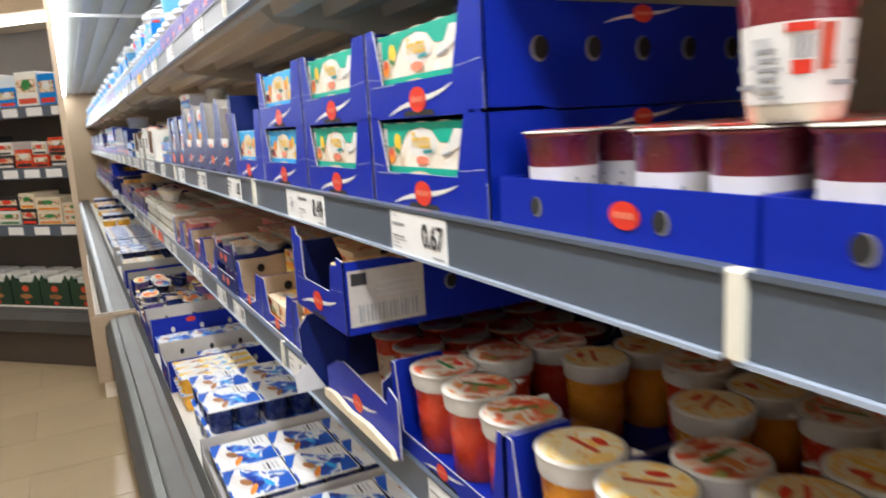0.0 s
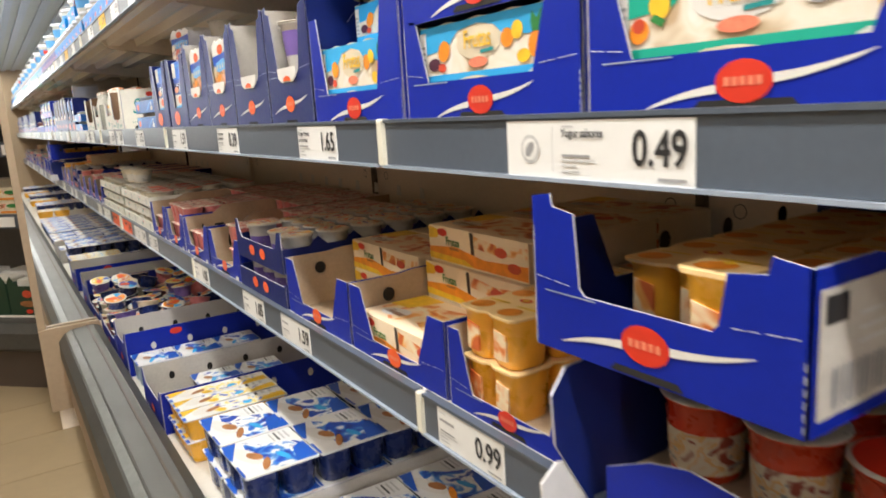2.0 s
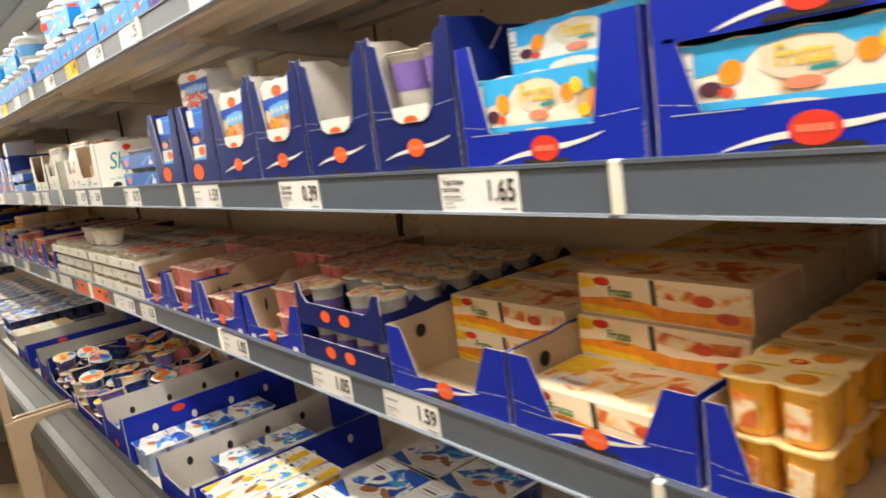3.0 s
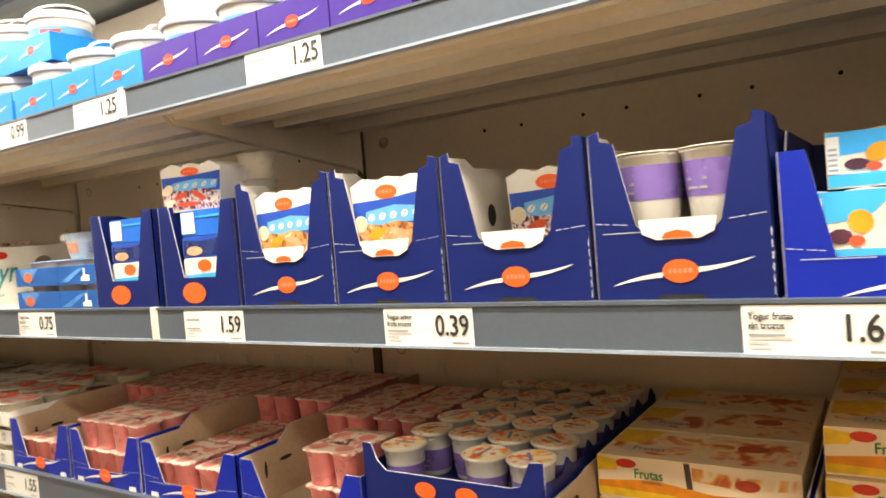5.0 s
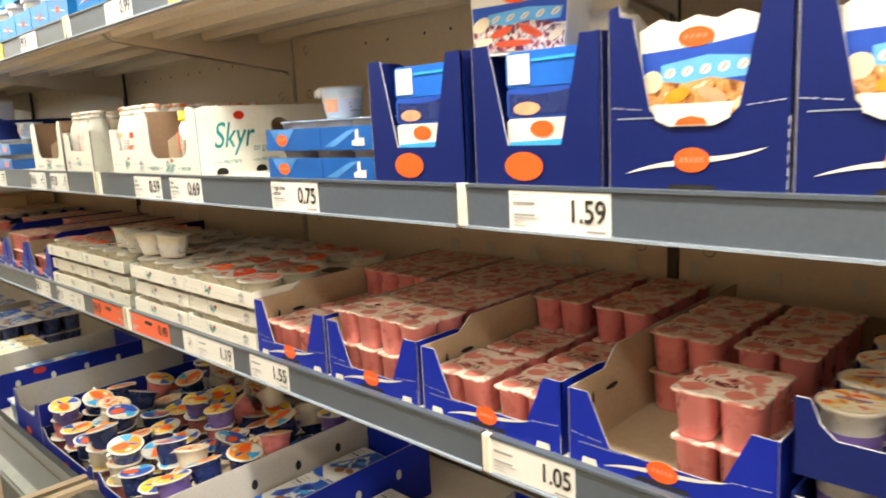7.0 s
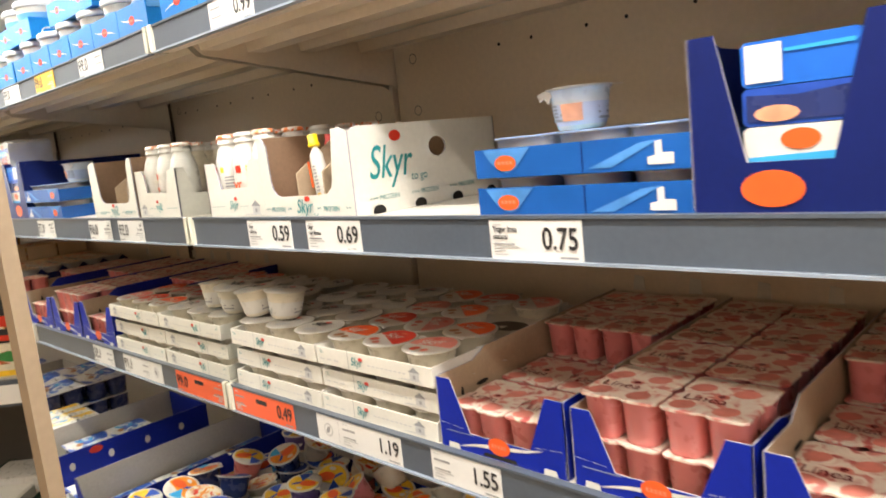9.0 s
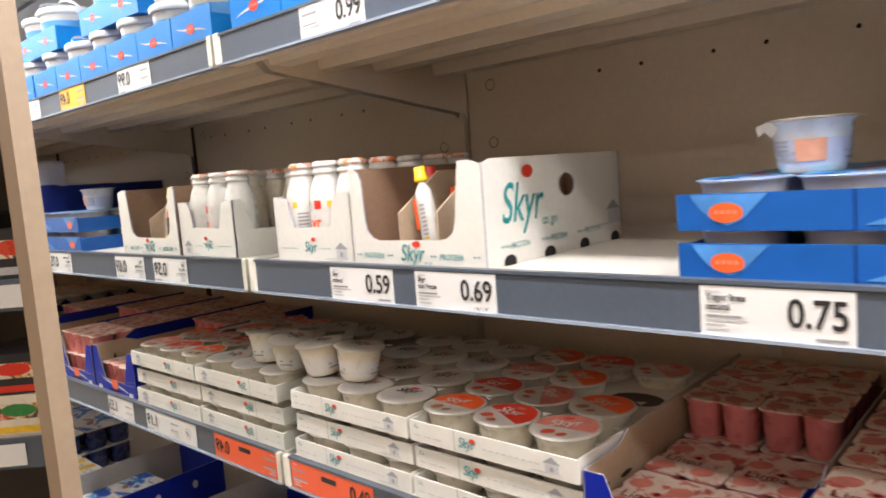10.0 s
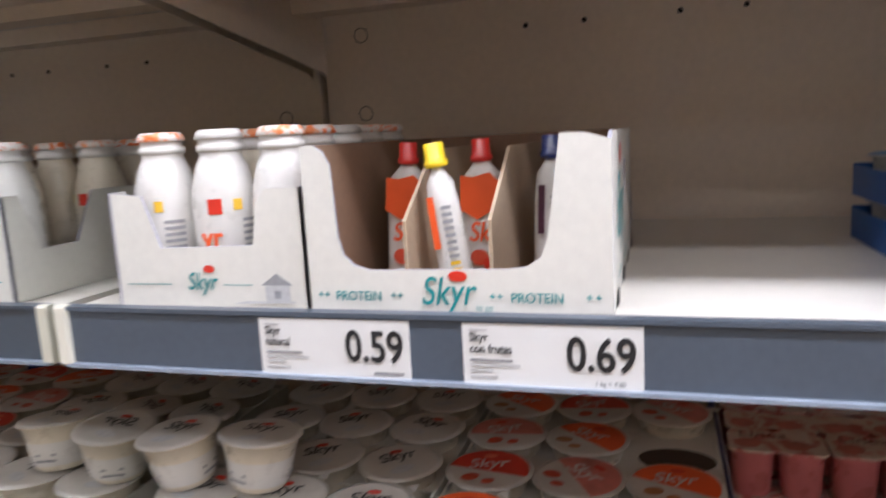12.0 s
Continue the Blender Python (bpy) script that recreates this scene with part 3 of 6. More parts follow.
def sleeve_pack(name, label, w, d, h, side, scene_mat, text, m, fruit=(FRUITRED, FRUITORANGE, FRUITYELLOW), group="", text_mat=None, base=None):
    """A cardboard sleeve round a row of pots, printed with fruit, an oval and its name."""
    root = thing(name, label, "yoghurt pack", group, m)
    b = Build()
    poly = [(0, 0), (w, 0), (w, h)] + [(w * (1 - i / 8), h - 0.003 * math.sin(math.pi * i / 2) ** 2) for i in range(1, 8)] + [(0, h)]
    b.slab(poly, "xz", 0, d, base or BUSYSAND, side, side)
    part("sleeve", b, root)
    b = Build()
    b.flat([(0.001, h * 0.55), (w * 0.25, h * 0.62), (w * 0.34, h * 0.84), (w * 0.5, h * 0.90), (w * 0.62, h * 0.84), (w * 0.70, h * 0.66), (w - 0.001, h * 0.60), (w - 0.001, h * 0.97), (0.001, h * 0.97)], "xz", -0.0006, scene_mat)
    b.flat([(0.001, h * 0.03), (w - 0.001, h * 0.03), (w - 0.001, h * 0.24), (0.001, h * 0.24)], "xz", -0.0006, scene_mat)
    b.oval(w * 0.46, h * 0.05, w * 0.17, h * 0.13, "xz", -0.0008, CREAMPRINT, 16)
    b.oval(w * 0.9, h * 0.10, w * 0.05, h * 0.10, "xz", -0.0008, WHITE, 10)
    b.flat([(0.001, h * 0.26), (w * 0.06, h * 0.26), (w * 0.06, h * 0.9), (0.001, h * 0.9)], "xz", -0.0009, WHITE)
    for i in range(5):
        z = h * (0.3 + 0.09 * i)
        b.flat([(w * 0.01, z), (w * 0.05, z), (w * 0.05, z + h * 0.04), (w * 0.01, z + h * 0.04)], "xz", -0.0011, GREYINK)
    b.oval(w * 0.5, h * 0.64, w * 0.17, h * 0.24, "xz", -0.0008, CREAMPRINT if side is SKY else WHITE, 20)
    if side is SKY:
        b.oval(w * 0.22, h * 0.58, w * 0.055, h * 0.15, "xz", -0.0012, fruit[1], 12, 0.5)
        b.oval(w * 0.13, h * 0.40, w * 0.055, h * 0.10, "xz", -0.0013, FRUITDARK, 10)
        b.oval(w * 0.20, h * 0.34, w * 0.035, h * 0.07, "xz", -0.0014, fruit[0], 10)
        b.oval(w * 0.72, h * 0.62, w * 0.045, h * 0.13, "xz", -0.0012, fruit[1], 12)
        b.oval(w * 0.79, h * 0.70, w * 0.04, h * 0.12, "xz", -0.0014, fruit[2], 12, 0.6)
        b.oval(w * 0.91, h * 0.48, w * 0.05, h * 0.17, "xz", -0.0013, fruit[1], 12)
        b.oval(w * 0.83, h * 0.36, w * 0.045, h * 0.09, "xz", -0.0015, fruit[2], 12)
        b.flat([(w * 0.89, h * 0.64), (w * 0.93, h * 0.64), (w * 0.955, h * 0.92), (w * 0.92, h * 0.80), (w * 0.89, h * 0.90), (w * 0.88, h * 0.76)], "xz", -0.0016, LEAF)
    else:
        b.oval(w * 0.20, h * 0.66, w * 0.045, h * 0.15, "xz", -0.0012, fruit[2], 12, 0.3)
        b.flat([(w * 0.16, h * 0.52), (w * 0.21, h * 0.44), (w * 0.23, h * 0.5), (w * 0.18, h * 0.58)], "xz", -0.0014, LEAF)
        b.oval(w * 0.11, h * 0.42, w * 0.045, h * 0.13, "xz", -0.0012, fruit[1], 12, 0.4)
        b.oval(w * 0.11, h * 0.48, w * 0.03, h * 0.08, "xz", -0.0014, fruit[0], 10)
        b.flat([(w * 0.70, h * 0.48), (w * 0.76, h * 0.44), (w * 0.93, h * 0.62), (w * 0.95, h * 0.84), (w * 0.86, h * 0.86), (w * 0.80, h * 0.64)], "xz", -0.0012, WHITE)
        b.flat([(w * 0.72, h * 0.46), (w * 0.76, h * 0.435), (w * 0.84, h * 0.50), (w * 0.83, h * 0.52)], "xz", -0.0014, GREYINK)
        b.oval(w * 0.94, h * 0.40, w * 0.03, h * 0.12, "xz", -0.0013, fruit[2], 12)
    b.oval(w * 0.50, h * 0.36, w * 0.075, h * 0.075, "xz", -0.0014, PALELOGO, 14)
    b.flat([(w * 0.52, h * 0.47), (w * 0.62, h * 0.49), (w * 0.62, h * 0.54), (w * 0.52, h * 0.52)], "xz", -0.0016, TEAL)
    part("print", b, root)
    if text:
        tm = letters(text, h * 0.36, text_mat or FRUITYELLOW, 0.75, 0.0003)
        part("lettering", tm, root, m=pose(w * 0.5 - text_width(tm) / 2, -0.0018, h * 0.57))
    return root


def price_label(x, y, z, price, w=0.14, paper=None, lines=("", ""), ink=None, icon=False, tilt=0.0):
    """A paper ticket in the rail: price on the right, lines of print on the left. y is its left edge."""
    h = 0.050
    root = thing("price_label", ("orange" if paper else "white") + " paper price ticket reading " + (price or "nothing legible") + " in the shelf rail", "price label", "price tickets", at_shelf(x, y, z, tip=tilt))
    part("ticket", Build().box(0, 0, 0, w, 0.0012, h, paper or PAPER), root)
    b = Build()
    off = 0.07 if icon else 0.0
    b.flat([(off + 0.006, h * 0.88), (off + 0.02, h * 0.88), (off + 0.02, h * 0.91), (off + 0.006, h * 0.91)], "xz", -0.0006, PALEINK)
    for i, (a, c) in enumerate(((0.38, 0.034), (0.30, 0.040), (0.21, 0.018), (0.11, 0.022))):
        b.flat([(off + 0.006, h * a), (off + 0.006 + c, h * a), (off + 0.006 + c, h * (a + 0.045)), (off + 0.006, h * (a + 0.045))], "xz", -0.0006, PALEINK if i else GREYINK)
    if price == "0.69":
        part("lettering", letters("1 kg = 4.60", 0.0056, INK, 0.9), root, m=pose(w - 0.036, -0.001, h * 0.07))
    else:
        b.flat([(w - 0.032, h * 0.07), (w - 0.006, h * 0.07), (w - 0.006, h * 0.12), (w - 0.032, h * 0.12)], "xz", -0.0006, GREYINK)
    if not lines[0]:
        b.flat([(off + 0.006, h * 0.66), (off + 0.040, h * 0.66), (off + 0.040, h * 0.73), (off + 0.006, h * 0.73)], "xz", -0.0006, GREYINK)
    if icon:
        b.oval(0.034, h * 0.5, 0.013, 0.013, "xz", -0.0006, PALEINK, 20)
        b.oval(0.034, h * 0.5, 0.010, 0.010, "xz", -0.0009, PAPER, 20)
        b.oval(0.034, h * 0.5, 0.008, 0.0045, "xz", -0.0012, GREYINK, 14, 0.9)
        b.flat([(0.064, h * 0.12), (0.0645, h * 0.12), (0.0645, h * 0.9), (0.064, h * 0.9)], "xz", -0.0006, GREYINK)
    if paper is ORANGEPAPER:
        b.box(w * 0.40, -0.0012, h * 0.62, w * 0.58, -0.0004, h * 0.80, INK, 0.002)
    part("print", b, root)
    for i, s in enumerate(lines):
        if s:
            part("lettering", letters(s, 0.0100, INK, 0.84, 0.0002), root, m=pose(off + 0.006, -0.001, h * (0.72 - 0.19 * i)))
    if price:
        tm = letters(price, 0.0378, INK, 0.80, 0.0006)
        part("price", tm, root, m=pose(w - 0.0055 - text_width(tm), -0.001, h * 0.30))
    return root


# ---- structure: floor, walls, ceiling ----
YEND = -8.75
BACK = 0.625
floor = part("floor", Build().box(-6, -16, -0.06, 4.5, 6, -0.004, GROUT))
tagged(floor, "beige ceramic tiled shop floor", "floor", kind="structure")
part_wall = Build().box(0.70, -16, 0, 0.82, 6, 3.2, WALL)
tagged(part("wall_east", part_wall), "warm painted wall behind the chillers", "wall", kind="structure")
tagged(part("wall_west", Build().box(-6.1, -16, 0, -6, 6, 3.2, WALL)), "warm painted wall across the shop", "wall", kind="structure")
tagged(part("wall_north", Build().box(-6, 6, 0, 4.5, 6.1, 3.2, WALL)), "warm painted end wall", "wall", kind="structure")
b = Build().box(-6, -16.1, 0, 4.5, -16, 1.1, WALL).box(-6, -16.1, 2.7, 4.5, -16, 3.2, WALL).box(-6, -16.1, 1.1, -3.2, -16, 2.7, WALL).box(1.5, -16.1, 1.1, 4.5, -16, 2.7, WALL)
tagged(part("wall_south", b), "warm painted wall with the shop window", "wall", kind="structure")
win = tagged(part("window_1", Build().box(-3.2, -16.08, 1.1, 1.5, -16.06, 2.7, STEEL)), "wide bright shop window at the far end", "window", kind="structure")
part("pane", Build().box(-3.1, -16.05, 1.2, -0.9, -16.04, 2.6, WINGLOW), win)
part("pane", Build().box(-0.8, -16.05, 1.2, 1.4, -16.04, 2.6, WINGLOW), win)
tagged(part("ceiling", Build().box(-6, -16, 3.2, 4.5, 6, 3.3, CEIL)), "plain pale shop ceiling", "ceiling", kind="structure")
for row_x in AISLE_ROWS:
    lamp = thing("ceiling_light", "long white strip light on the shop ceiling", "ceiling light", "ceiling strip lights", m=pose(row_x, -3, 3.14))
    part("housing", Build().box(-0.12, -4.6, 0.02, 0.12, 4.6, 0.06, LIP, 0.01), lamp)
    part("tube", Build().box(-0.09, -4.5, 0.0, 0.09, 4.5, 0.02, AISLEGLOW), lamp)

# ---- the chiller ----
BAYS = [0.006, -1.25, -2.5, -3.75, -5.0, -6.25, -7.5, YEND]
BODY_LABEL = "long open multideck dairy chiller with cream shelves"
chiller = thing("dairy_chiller", BODY_LABEL, "chiller")
for i in range(7):
    y1, y0 = BAYS[i] - 0.002, BAYS[i + 1] + 0.002
    part("back_panel", Build().box(BACK, y0, 0.40, BACK + 0.03, y1, 2.1, CREAM), chiller)
    b = Build()
    for z in (0.795, 1.18, 1.555, 1.87):
        for k in range(4):
            for dy in (0.0, 0.091):
                b.oval(y1 - 0.35 - 0.231 * k - dy, z, 0.0042, 0.0042, "yz", BACK - 0.002, HOLE, 8)
    part("perforation", b, chiller)
    b = Build()
    for z in (1.565, 1.435, 1.06):
        for y in (y1 - 0.07, y0 + 0.07):
            ring = [(0.0135 * math.cos(a), 0.0135 * math.sin(a)) for a in np.linspace(0, 2 * math.pi, 9)[:-1]]
            inner = [(0.0118 * math.cos(a), 0.0118 * math.sin(a)) for a in np.linspace(0, 2 * math.pi, 9)[:-1]]
            for k in range(8):
                j = (k + 1) % 8
                b.add([(BACK - 0.002, y + p, z + q) for p, q in (ring[k], ring[j], inner[j], inner[k])], [(0, 1, 2, 3)], KICKDARK)
    part("fixing_ring", b, chiller)
    # dark strip over each panel seam, the gap's shadow put into its colour
    part("upright", Build().box(BACK - 0.012, y0 - 0.012, 0.40, BACK - 0.001, y0 + 0.008, 2.1, KICKDARK if i == 6 else mat("shadow_gap", (0.10, 0.075, 0.05), 0.6)), chiller)

# deck, bumper and plinth, swept along the aisle
part("deck", Build().box(-0.13, YEND, 0.36, BACK, 0, 0.385, PLATE), chiller, "cream deck plate")


def sweep(profile, y0, y1, m):
    return Build().slab(profile, "xz", y0, y1, m)


part("bumper", sweep([(-0.125, 0.38), (-0.125, 0.436), (-0.15, 0.446), (-0.225, 0.440), (-0.262, 0.425), (-0.285, 0.395), (-0.288, 0.33), (-0.26, 0.30), (-0.2, 0.30)], YEND, -0.002, BUMPER), chiller, "worn grey bumper")
# the bright highlight line on the rounded bumper, put in as a pale strip
part("bumper_strip", sweep([(-0.232, 0.4395), (-0.234, 0.445), (-0.256, 0.4335), (-0.2555, 0.4285)], YEND, -0.05, BUMPLINE), chiller, "pale strip painted as the bumper's highlight")
part("bumper_groove", sweep([(-0.17, 0.4455), (-0.17, 0.4475), (-0.176, 0.4475), (-0.176, 0.4450)], YEND, -0.03, KICKDARK), chiller)
part("kick_panel", sweep([(-0.20, 0.30), (-0.262, 0.30), (-0.275, 0.12), (-0.255, 0.10), (-0.2, 0.10)], YEND, -0.002, KICK), chiller, "brown kick panel")
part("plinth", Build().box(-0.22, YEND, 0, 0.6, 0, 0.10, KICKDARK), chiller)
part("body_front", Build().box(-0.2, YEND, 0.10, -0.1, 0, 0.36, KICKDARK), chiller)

# canopy with its lamp
part("canopy", Build().box(-0.50, YEND, 2.13, 0.70, 0.04, 2.30, CANOPY), chiller, "grey canopy")
part("canopy_lip", Build().box(-0.52, YEND, 2.06, -0.50, 0.04, 2.30, LIP), chiller)
for x in (-0.16, -0.06, 0.06, 0.2, 0.36):
    part("canopy_rib", Build().box(x, YEND, 2.115, x + 0.05, 0, 2.13, LIP), chiller)
part("lamp_tube", Build().box(-0.345, YEND + 0.1, 2.095, -0.255, -0.03, 2.125, LAMPGLOW), chiller, "bright white lamp tube")

# end panels: a mirror on the near one, edged in beech
end = thing("end_panel", "mirrored chiller end panel with a pale beech front edge", "end panel")
part("board", Build().box(-0.325, 0.0135, 0.0, 0.70, 0.050, 2.3, CREAM), end)
part("front_edge", Build().box(-0.352, -0.003, 0.10, -0.325, 0.048, 2.3, PANELWOOD, 0.006), end, "pale beech edge")
part("mirror", Build().box(-0.325, 0.0105, 0.445, BACK - 0.014, 0.013, 2.10, MIRROR), end, "mirror")
part("mirror_trim", Build().box(-0.32, 0.004, 1.962, 0.60, 0.0102, 1.976, STEEL), end)
part("foot_cover", Build().slab([(-0.352, 0.10), (-0.352, 0.45), (-0.31, 0.456), (-0.125, 0.456), (-0.11, 0.40), (-0.11, 0.10)], "xz", -0.028, -0.001, PANELWOOD), end, "beech foot cover")
tagged(part("far_end_panel", Build().box(-0.33, YEND - 0.04, 0, 0.70, YEND - 0.001, 2.3, PANELWOOD)), "plain pale chiller end panel", "end panel")

SHELVES = [("upper", -0.022, 1.632, 0.052, 1.0), ("middle", 0.0, 1.250, 0.058, 1.0), ("lower", 0.028, 0.884, 0.060, 1.0)]
rail_meshes = {}
for tier, xr, zt, hr, _ in SHELVES:
    for i in range(7):
        y1, y0 = BAYS[i] - 0.006, BAYS[i + 1] + 0.006
        root = thing("shelf", "cream steel chiller shelf with a slate grey price rail", "shelf", "chiller shelves")
        b = Build()
        b.box(xr + 0.008, y0, zt - 0.018, BACK - 0.012, y1, zt - 0.004, PLATE)
        part("plate", b, root)
        b = Build()
        b.slab([(xr + 0.010, zt - 0.018), (xr + 0.03, zt - 0.018), (xr + 0.04, zt - 0.05), (xr + 0.018, zt - 0.052)], "xz", y0, y1, CREAM)
        part("front_fold", b, root)
        for k, (xa, dep) in enumerate(((0.09, 0.028), (0.20, 0.030), (0.34, 0.026), (0.52, 0.026))):
            part("rib", Build().slab([(xr + xa, zt - 0.018), (xr + xa + 0.055, zt - 0.018), (xr + xa + 0.05, zt - 0.018 - dep), (xr + xa + 0.006, zt - 0.018 - dep)], "xz", y0, y1, CREAM), root)
        for ya in (y0 + 0.001, y1 - 0.004):
            part("bracket", Build().slab([(xr + 0.06, zt - 0.018), (BACK - 0.013, zt - 0.018), (BACK - 0.013, zt - 0.135), (BACK - 0.03, zt - 0.125), (xr + 0.10, zt - 0.055)], "xz", ya, ya + 0.003, CREAM), root)
        rail = Build()
        rail.slab([(xr, zt - hr + 0.003), (xr + 0.008, zt - hr + 0.003), (xr + 0.008, zt - 0.003), (xr, zt - 0.003)], "xz", y0, y1, RAIL)
        r = part("price_rail", rail, root, "slate grey price rail")
        part("rail_lip", Build().box(xr - 0.005, y0, zt - hr - 0.001, xr + 0.008, y1, zt - hr + 0.0025, LIP), r)
        part("rail_lip", Build().box(xr - 0.003, y0, zt - 0.004, xr + 0.010, y1, zt, RAIL), r)
        for ya in (y1 - 0.006,):
            part("end_cap", Build().box(xr - 0.006, ya, zt - hr + 0.001, xr + 0.006, ya + 0.012, zt + 0.001, CAP, 0.002), r)

# ---- price tickets ----
zl = 1.194
for y, p, w, lines, icon in ((-0.212, "0.59", 0.138, ("Skyr", "natural"), False), (-0.395, "0.69", 0.139, ("Skyr", "con frutas"), False), (-0.793, "0.75", 0.138, ("Yogur linea", "natural"), False),
                             (-1.335, "1.59", 0.145, ("", ""), False), (-1.761, "0.39", 0.141, ("Yogur sabor", "fruta trozos"), False), (-2.222, "1.65", 0.144, ("Yogur frutas", "sin trozos"), False),
                             (-2.758, "0.49", 0.213, ("Yogur sabores", ""), True), (-3.234, "0.67", 0.146, ("", ""), False), (-4.1, "0.59", 0.14, ("", ""), False)):
    price_label(-0.0016, y, zl, p, w, None, lines, icon=icon)
zl = 0.828
for y, p, w, paper, icon in ((-0.012, "0.49", 0.220, ORANGEPAPER, False), (-0.308, "1.19", 0.228, None, True), (-0.606, "1.55", 0.140, None, False), (-1.262, "1.05", 0.144, None, False), (-1.71, "1.05", 0.144, None, False),
                             (-1.960, "1.59", 0.149, None, False), (-2.548, "0.99", 0.143, None, False), (-3.235, "0.99", 0.143, None, False), (-3.9, "0.99", 0.143, None, False)):
    price_label(0.0264, y, zl, p, w, paper, icon=icon)
zl = 1.580
for y, p, w, paper in ((-0.224, "0.99", 0.139, None), (-0.529, "0.49", 0.139, YELLOWPAPER), (-0.80, "0.99", 0.139, None), (-1.105, "1.25", 0.138, None), (-1.56, "1.25", 0.15, None), (-2.1, "1.25", 0.14, None), (-2.7, "0.99", 0.14, None), (-3.3, "1.19", 0.14, None)):
    price_label(-0.0236, y, zl, p, w, paper)

# ---- middle shelf ----
ZM, ZL, ZU, ZD = 1.2465, 0.8805, 1.6285, 0.386
XM, XL, XU = 0.016, 0.044, -0.006


SKYPALE = mat("pale_sky_ink", (0.12, 0.40, 0.74), 0.4, 0.2)


def greek_pack(m, kind=0, high=0.118, w=0.128):
    """White and blue sleeve with walnut or berry picture, its name and two stacked pots behind."""
    root = thing("greek_yoghurt_pack", "white and blue greek yoghurt sleeve with a picture of " + ("walnuts", "berries", "red fruit")[kind], "yoghurt pack", "", m)
    h, d = high, 0.13
    poly = [(0.006, 0), (w - 0.006, 0), (w, h - 0.01), (w * 0.82, h), (w * 0.66, h - 0.006), (w * 0.5, h), (w * 0.34, h - 0.006), (w * 0.18, h), (0, h - 0.01)]
    part("sleeve", Build().slab(poly, "xz", 0, d, WHITE, WHITE, WHITE), root)
    b = Build()
    b.flat([(0.006, h * 0.40), (w - 0.004, h * 0.40), (w - 0.002, h * 0.80), (w * 0.55, h * 0.74), (0.003, h * 0.72)], "xz", -0.0006, ROYAL)
    b.flat([(w * 0.20, h * 0.42), (w * 0.92, h * 0.46), (w * 0.95, h * 0.62), (w * 0.60, h * 0.66), (w * 0.20, h * 0.60)], "xz", -0.0009, SKYPALE)
    for q in range(5):
        b.oval(w * (0.28 + 0.15 * q), h * (0.525 + 0.008 * q), w * 0.048, h * 0.040, "xz", -0.0012, WHITE, 12, 0.5)
        b.flat([(w * (0.255 + 0.15 * q), h * (0.50 + 0.008 * q)), (w * (0.265 + 0.15 * q), h * (0.49 + 0.008 * q)), (w * (0.31 + 0.15 * q), h * (0.55 + 0.008 * q)), (w * (0.30 + 0.15 * q), h * (0.56 + 0.008 * q))], "xz", -0.0015, GREYINK)
    b.flat([(0.006, h * 0.05), (w - 0.006, h * 0.05), (w - 0.005, h * 0.36), (w * 0.85, h * 0.42), (w * 0.62, h * 0.47), (w * 0.4, h * 0.43), (w * 0.2, h * 0.46), (0.005, h * 0.40)], "xz", -0.0010, BUSYWALNUT if kind == 0 else BUSYBERRY)
    b.oval(w * 0.12, h * 0.46, w * 0.10, h * 0.10, "xz", -0.0013, CREAMPRINT, 12, 0.4)
    b.oval(w * 0.15, h * 0.20, w * 0.10, h * 0.06, "xz", -0.0013, CREAMPRINT, 12, 0.2)
    b.oval(w * 0.88, h * 0.24, w * 0.08, h * 0.06, "xz", -0.0013, CREAMPRINT, 12, 0.5)
    b.oval(w * 0.46, h * 0.16, w * 0.20, h * 0.05, "xz", -0.0014, (BROWNPRINT, FRUITDARK, FRUITRED)[kind], 12)
    b.oval(w * 0.34, h * 0.33, w * 0.12, h * 0.06, "xz", -0.0016, FRUITORANGE if kind == 0 else FRUITRED, 10, 0.3)
    b.oval(w * 0.64, h * 0.32, w * 0.13, h * 0.06, "xz", -0.0016, (mat("peach_print", (0.72, 0.33, 0.20), 0.4, 0.3, 60), FRUITDARK, FRUITRED)[kind], 10, -0.4)
    b.oval(w * 0.5, h * 0.82, w * 0.15, h * 0.085, "xz", -0.0011, ORANGE, 18)
    for q in range(4):
        b.flat([(w * (0.40 + 0.052 * q), h * 0.805), (w * (0.435 + 0.052 * q), h * 0.81), (w * (0.435 + 0.052 * q), h * 0.845), (w * (0.40 + 0.052 * q), h * 0.84)], "xz", -0.0014, PALELOGO)
    part("print", b, root)
    return root


def drop_pot(m, body, band):
    return cup("yoghurt_pot", "tapered plastic yoghurt pot with a " + ("purple" if band is POTPURPLE else "pale") + " band", 0.044, 0.032, 0.095, body, (None, FRUITORANGE, RED, INK), band, m, band_at=(0.42, 0.84))


def skyr_word(root, size, m):
    part("lettering", letters("Skyr", size * 1.08, TEAL, 0.76, 0.00015, 0.2), root, m=m)


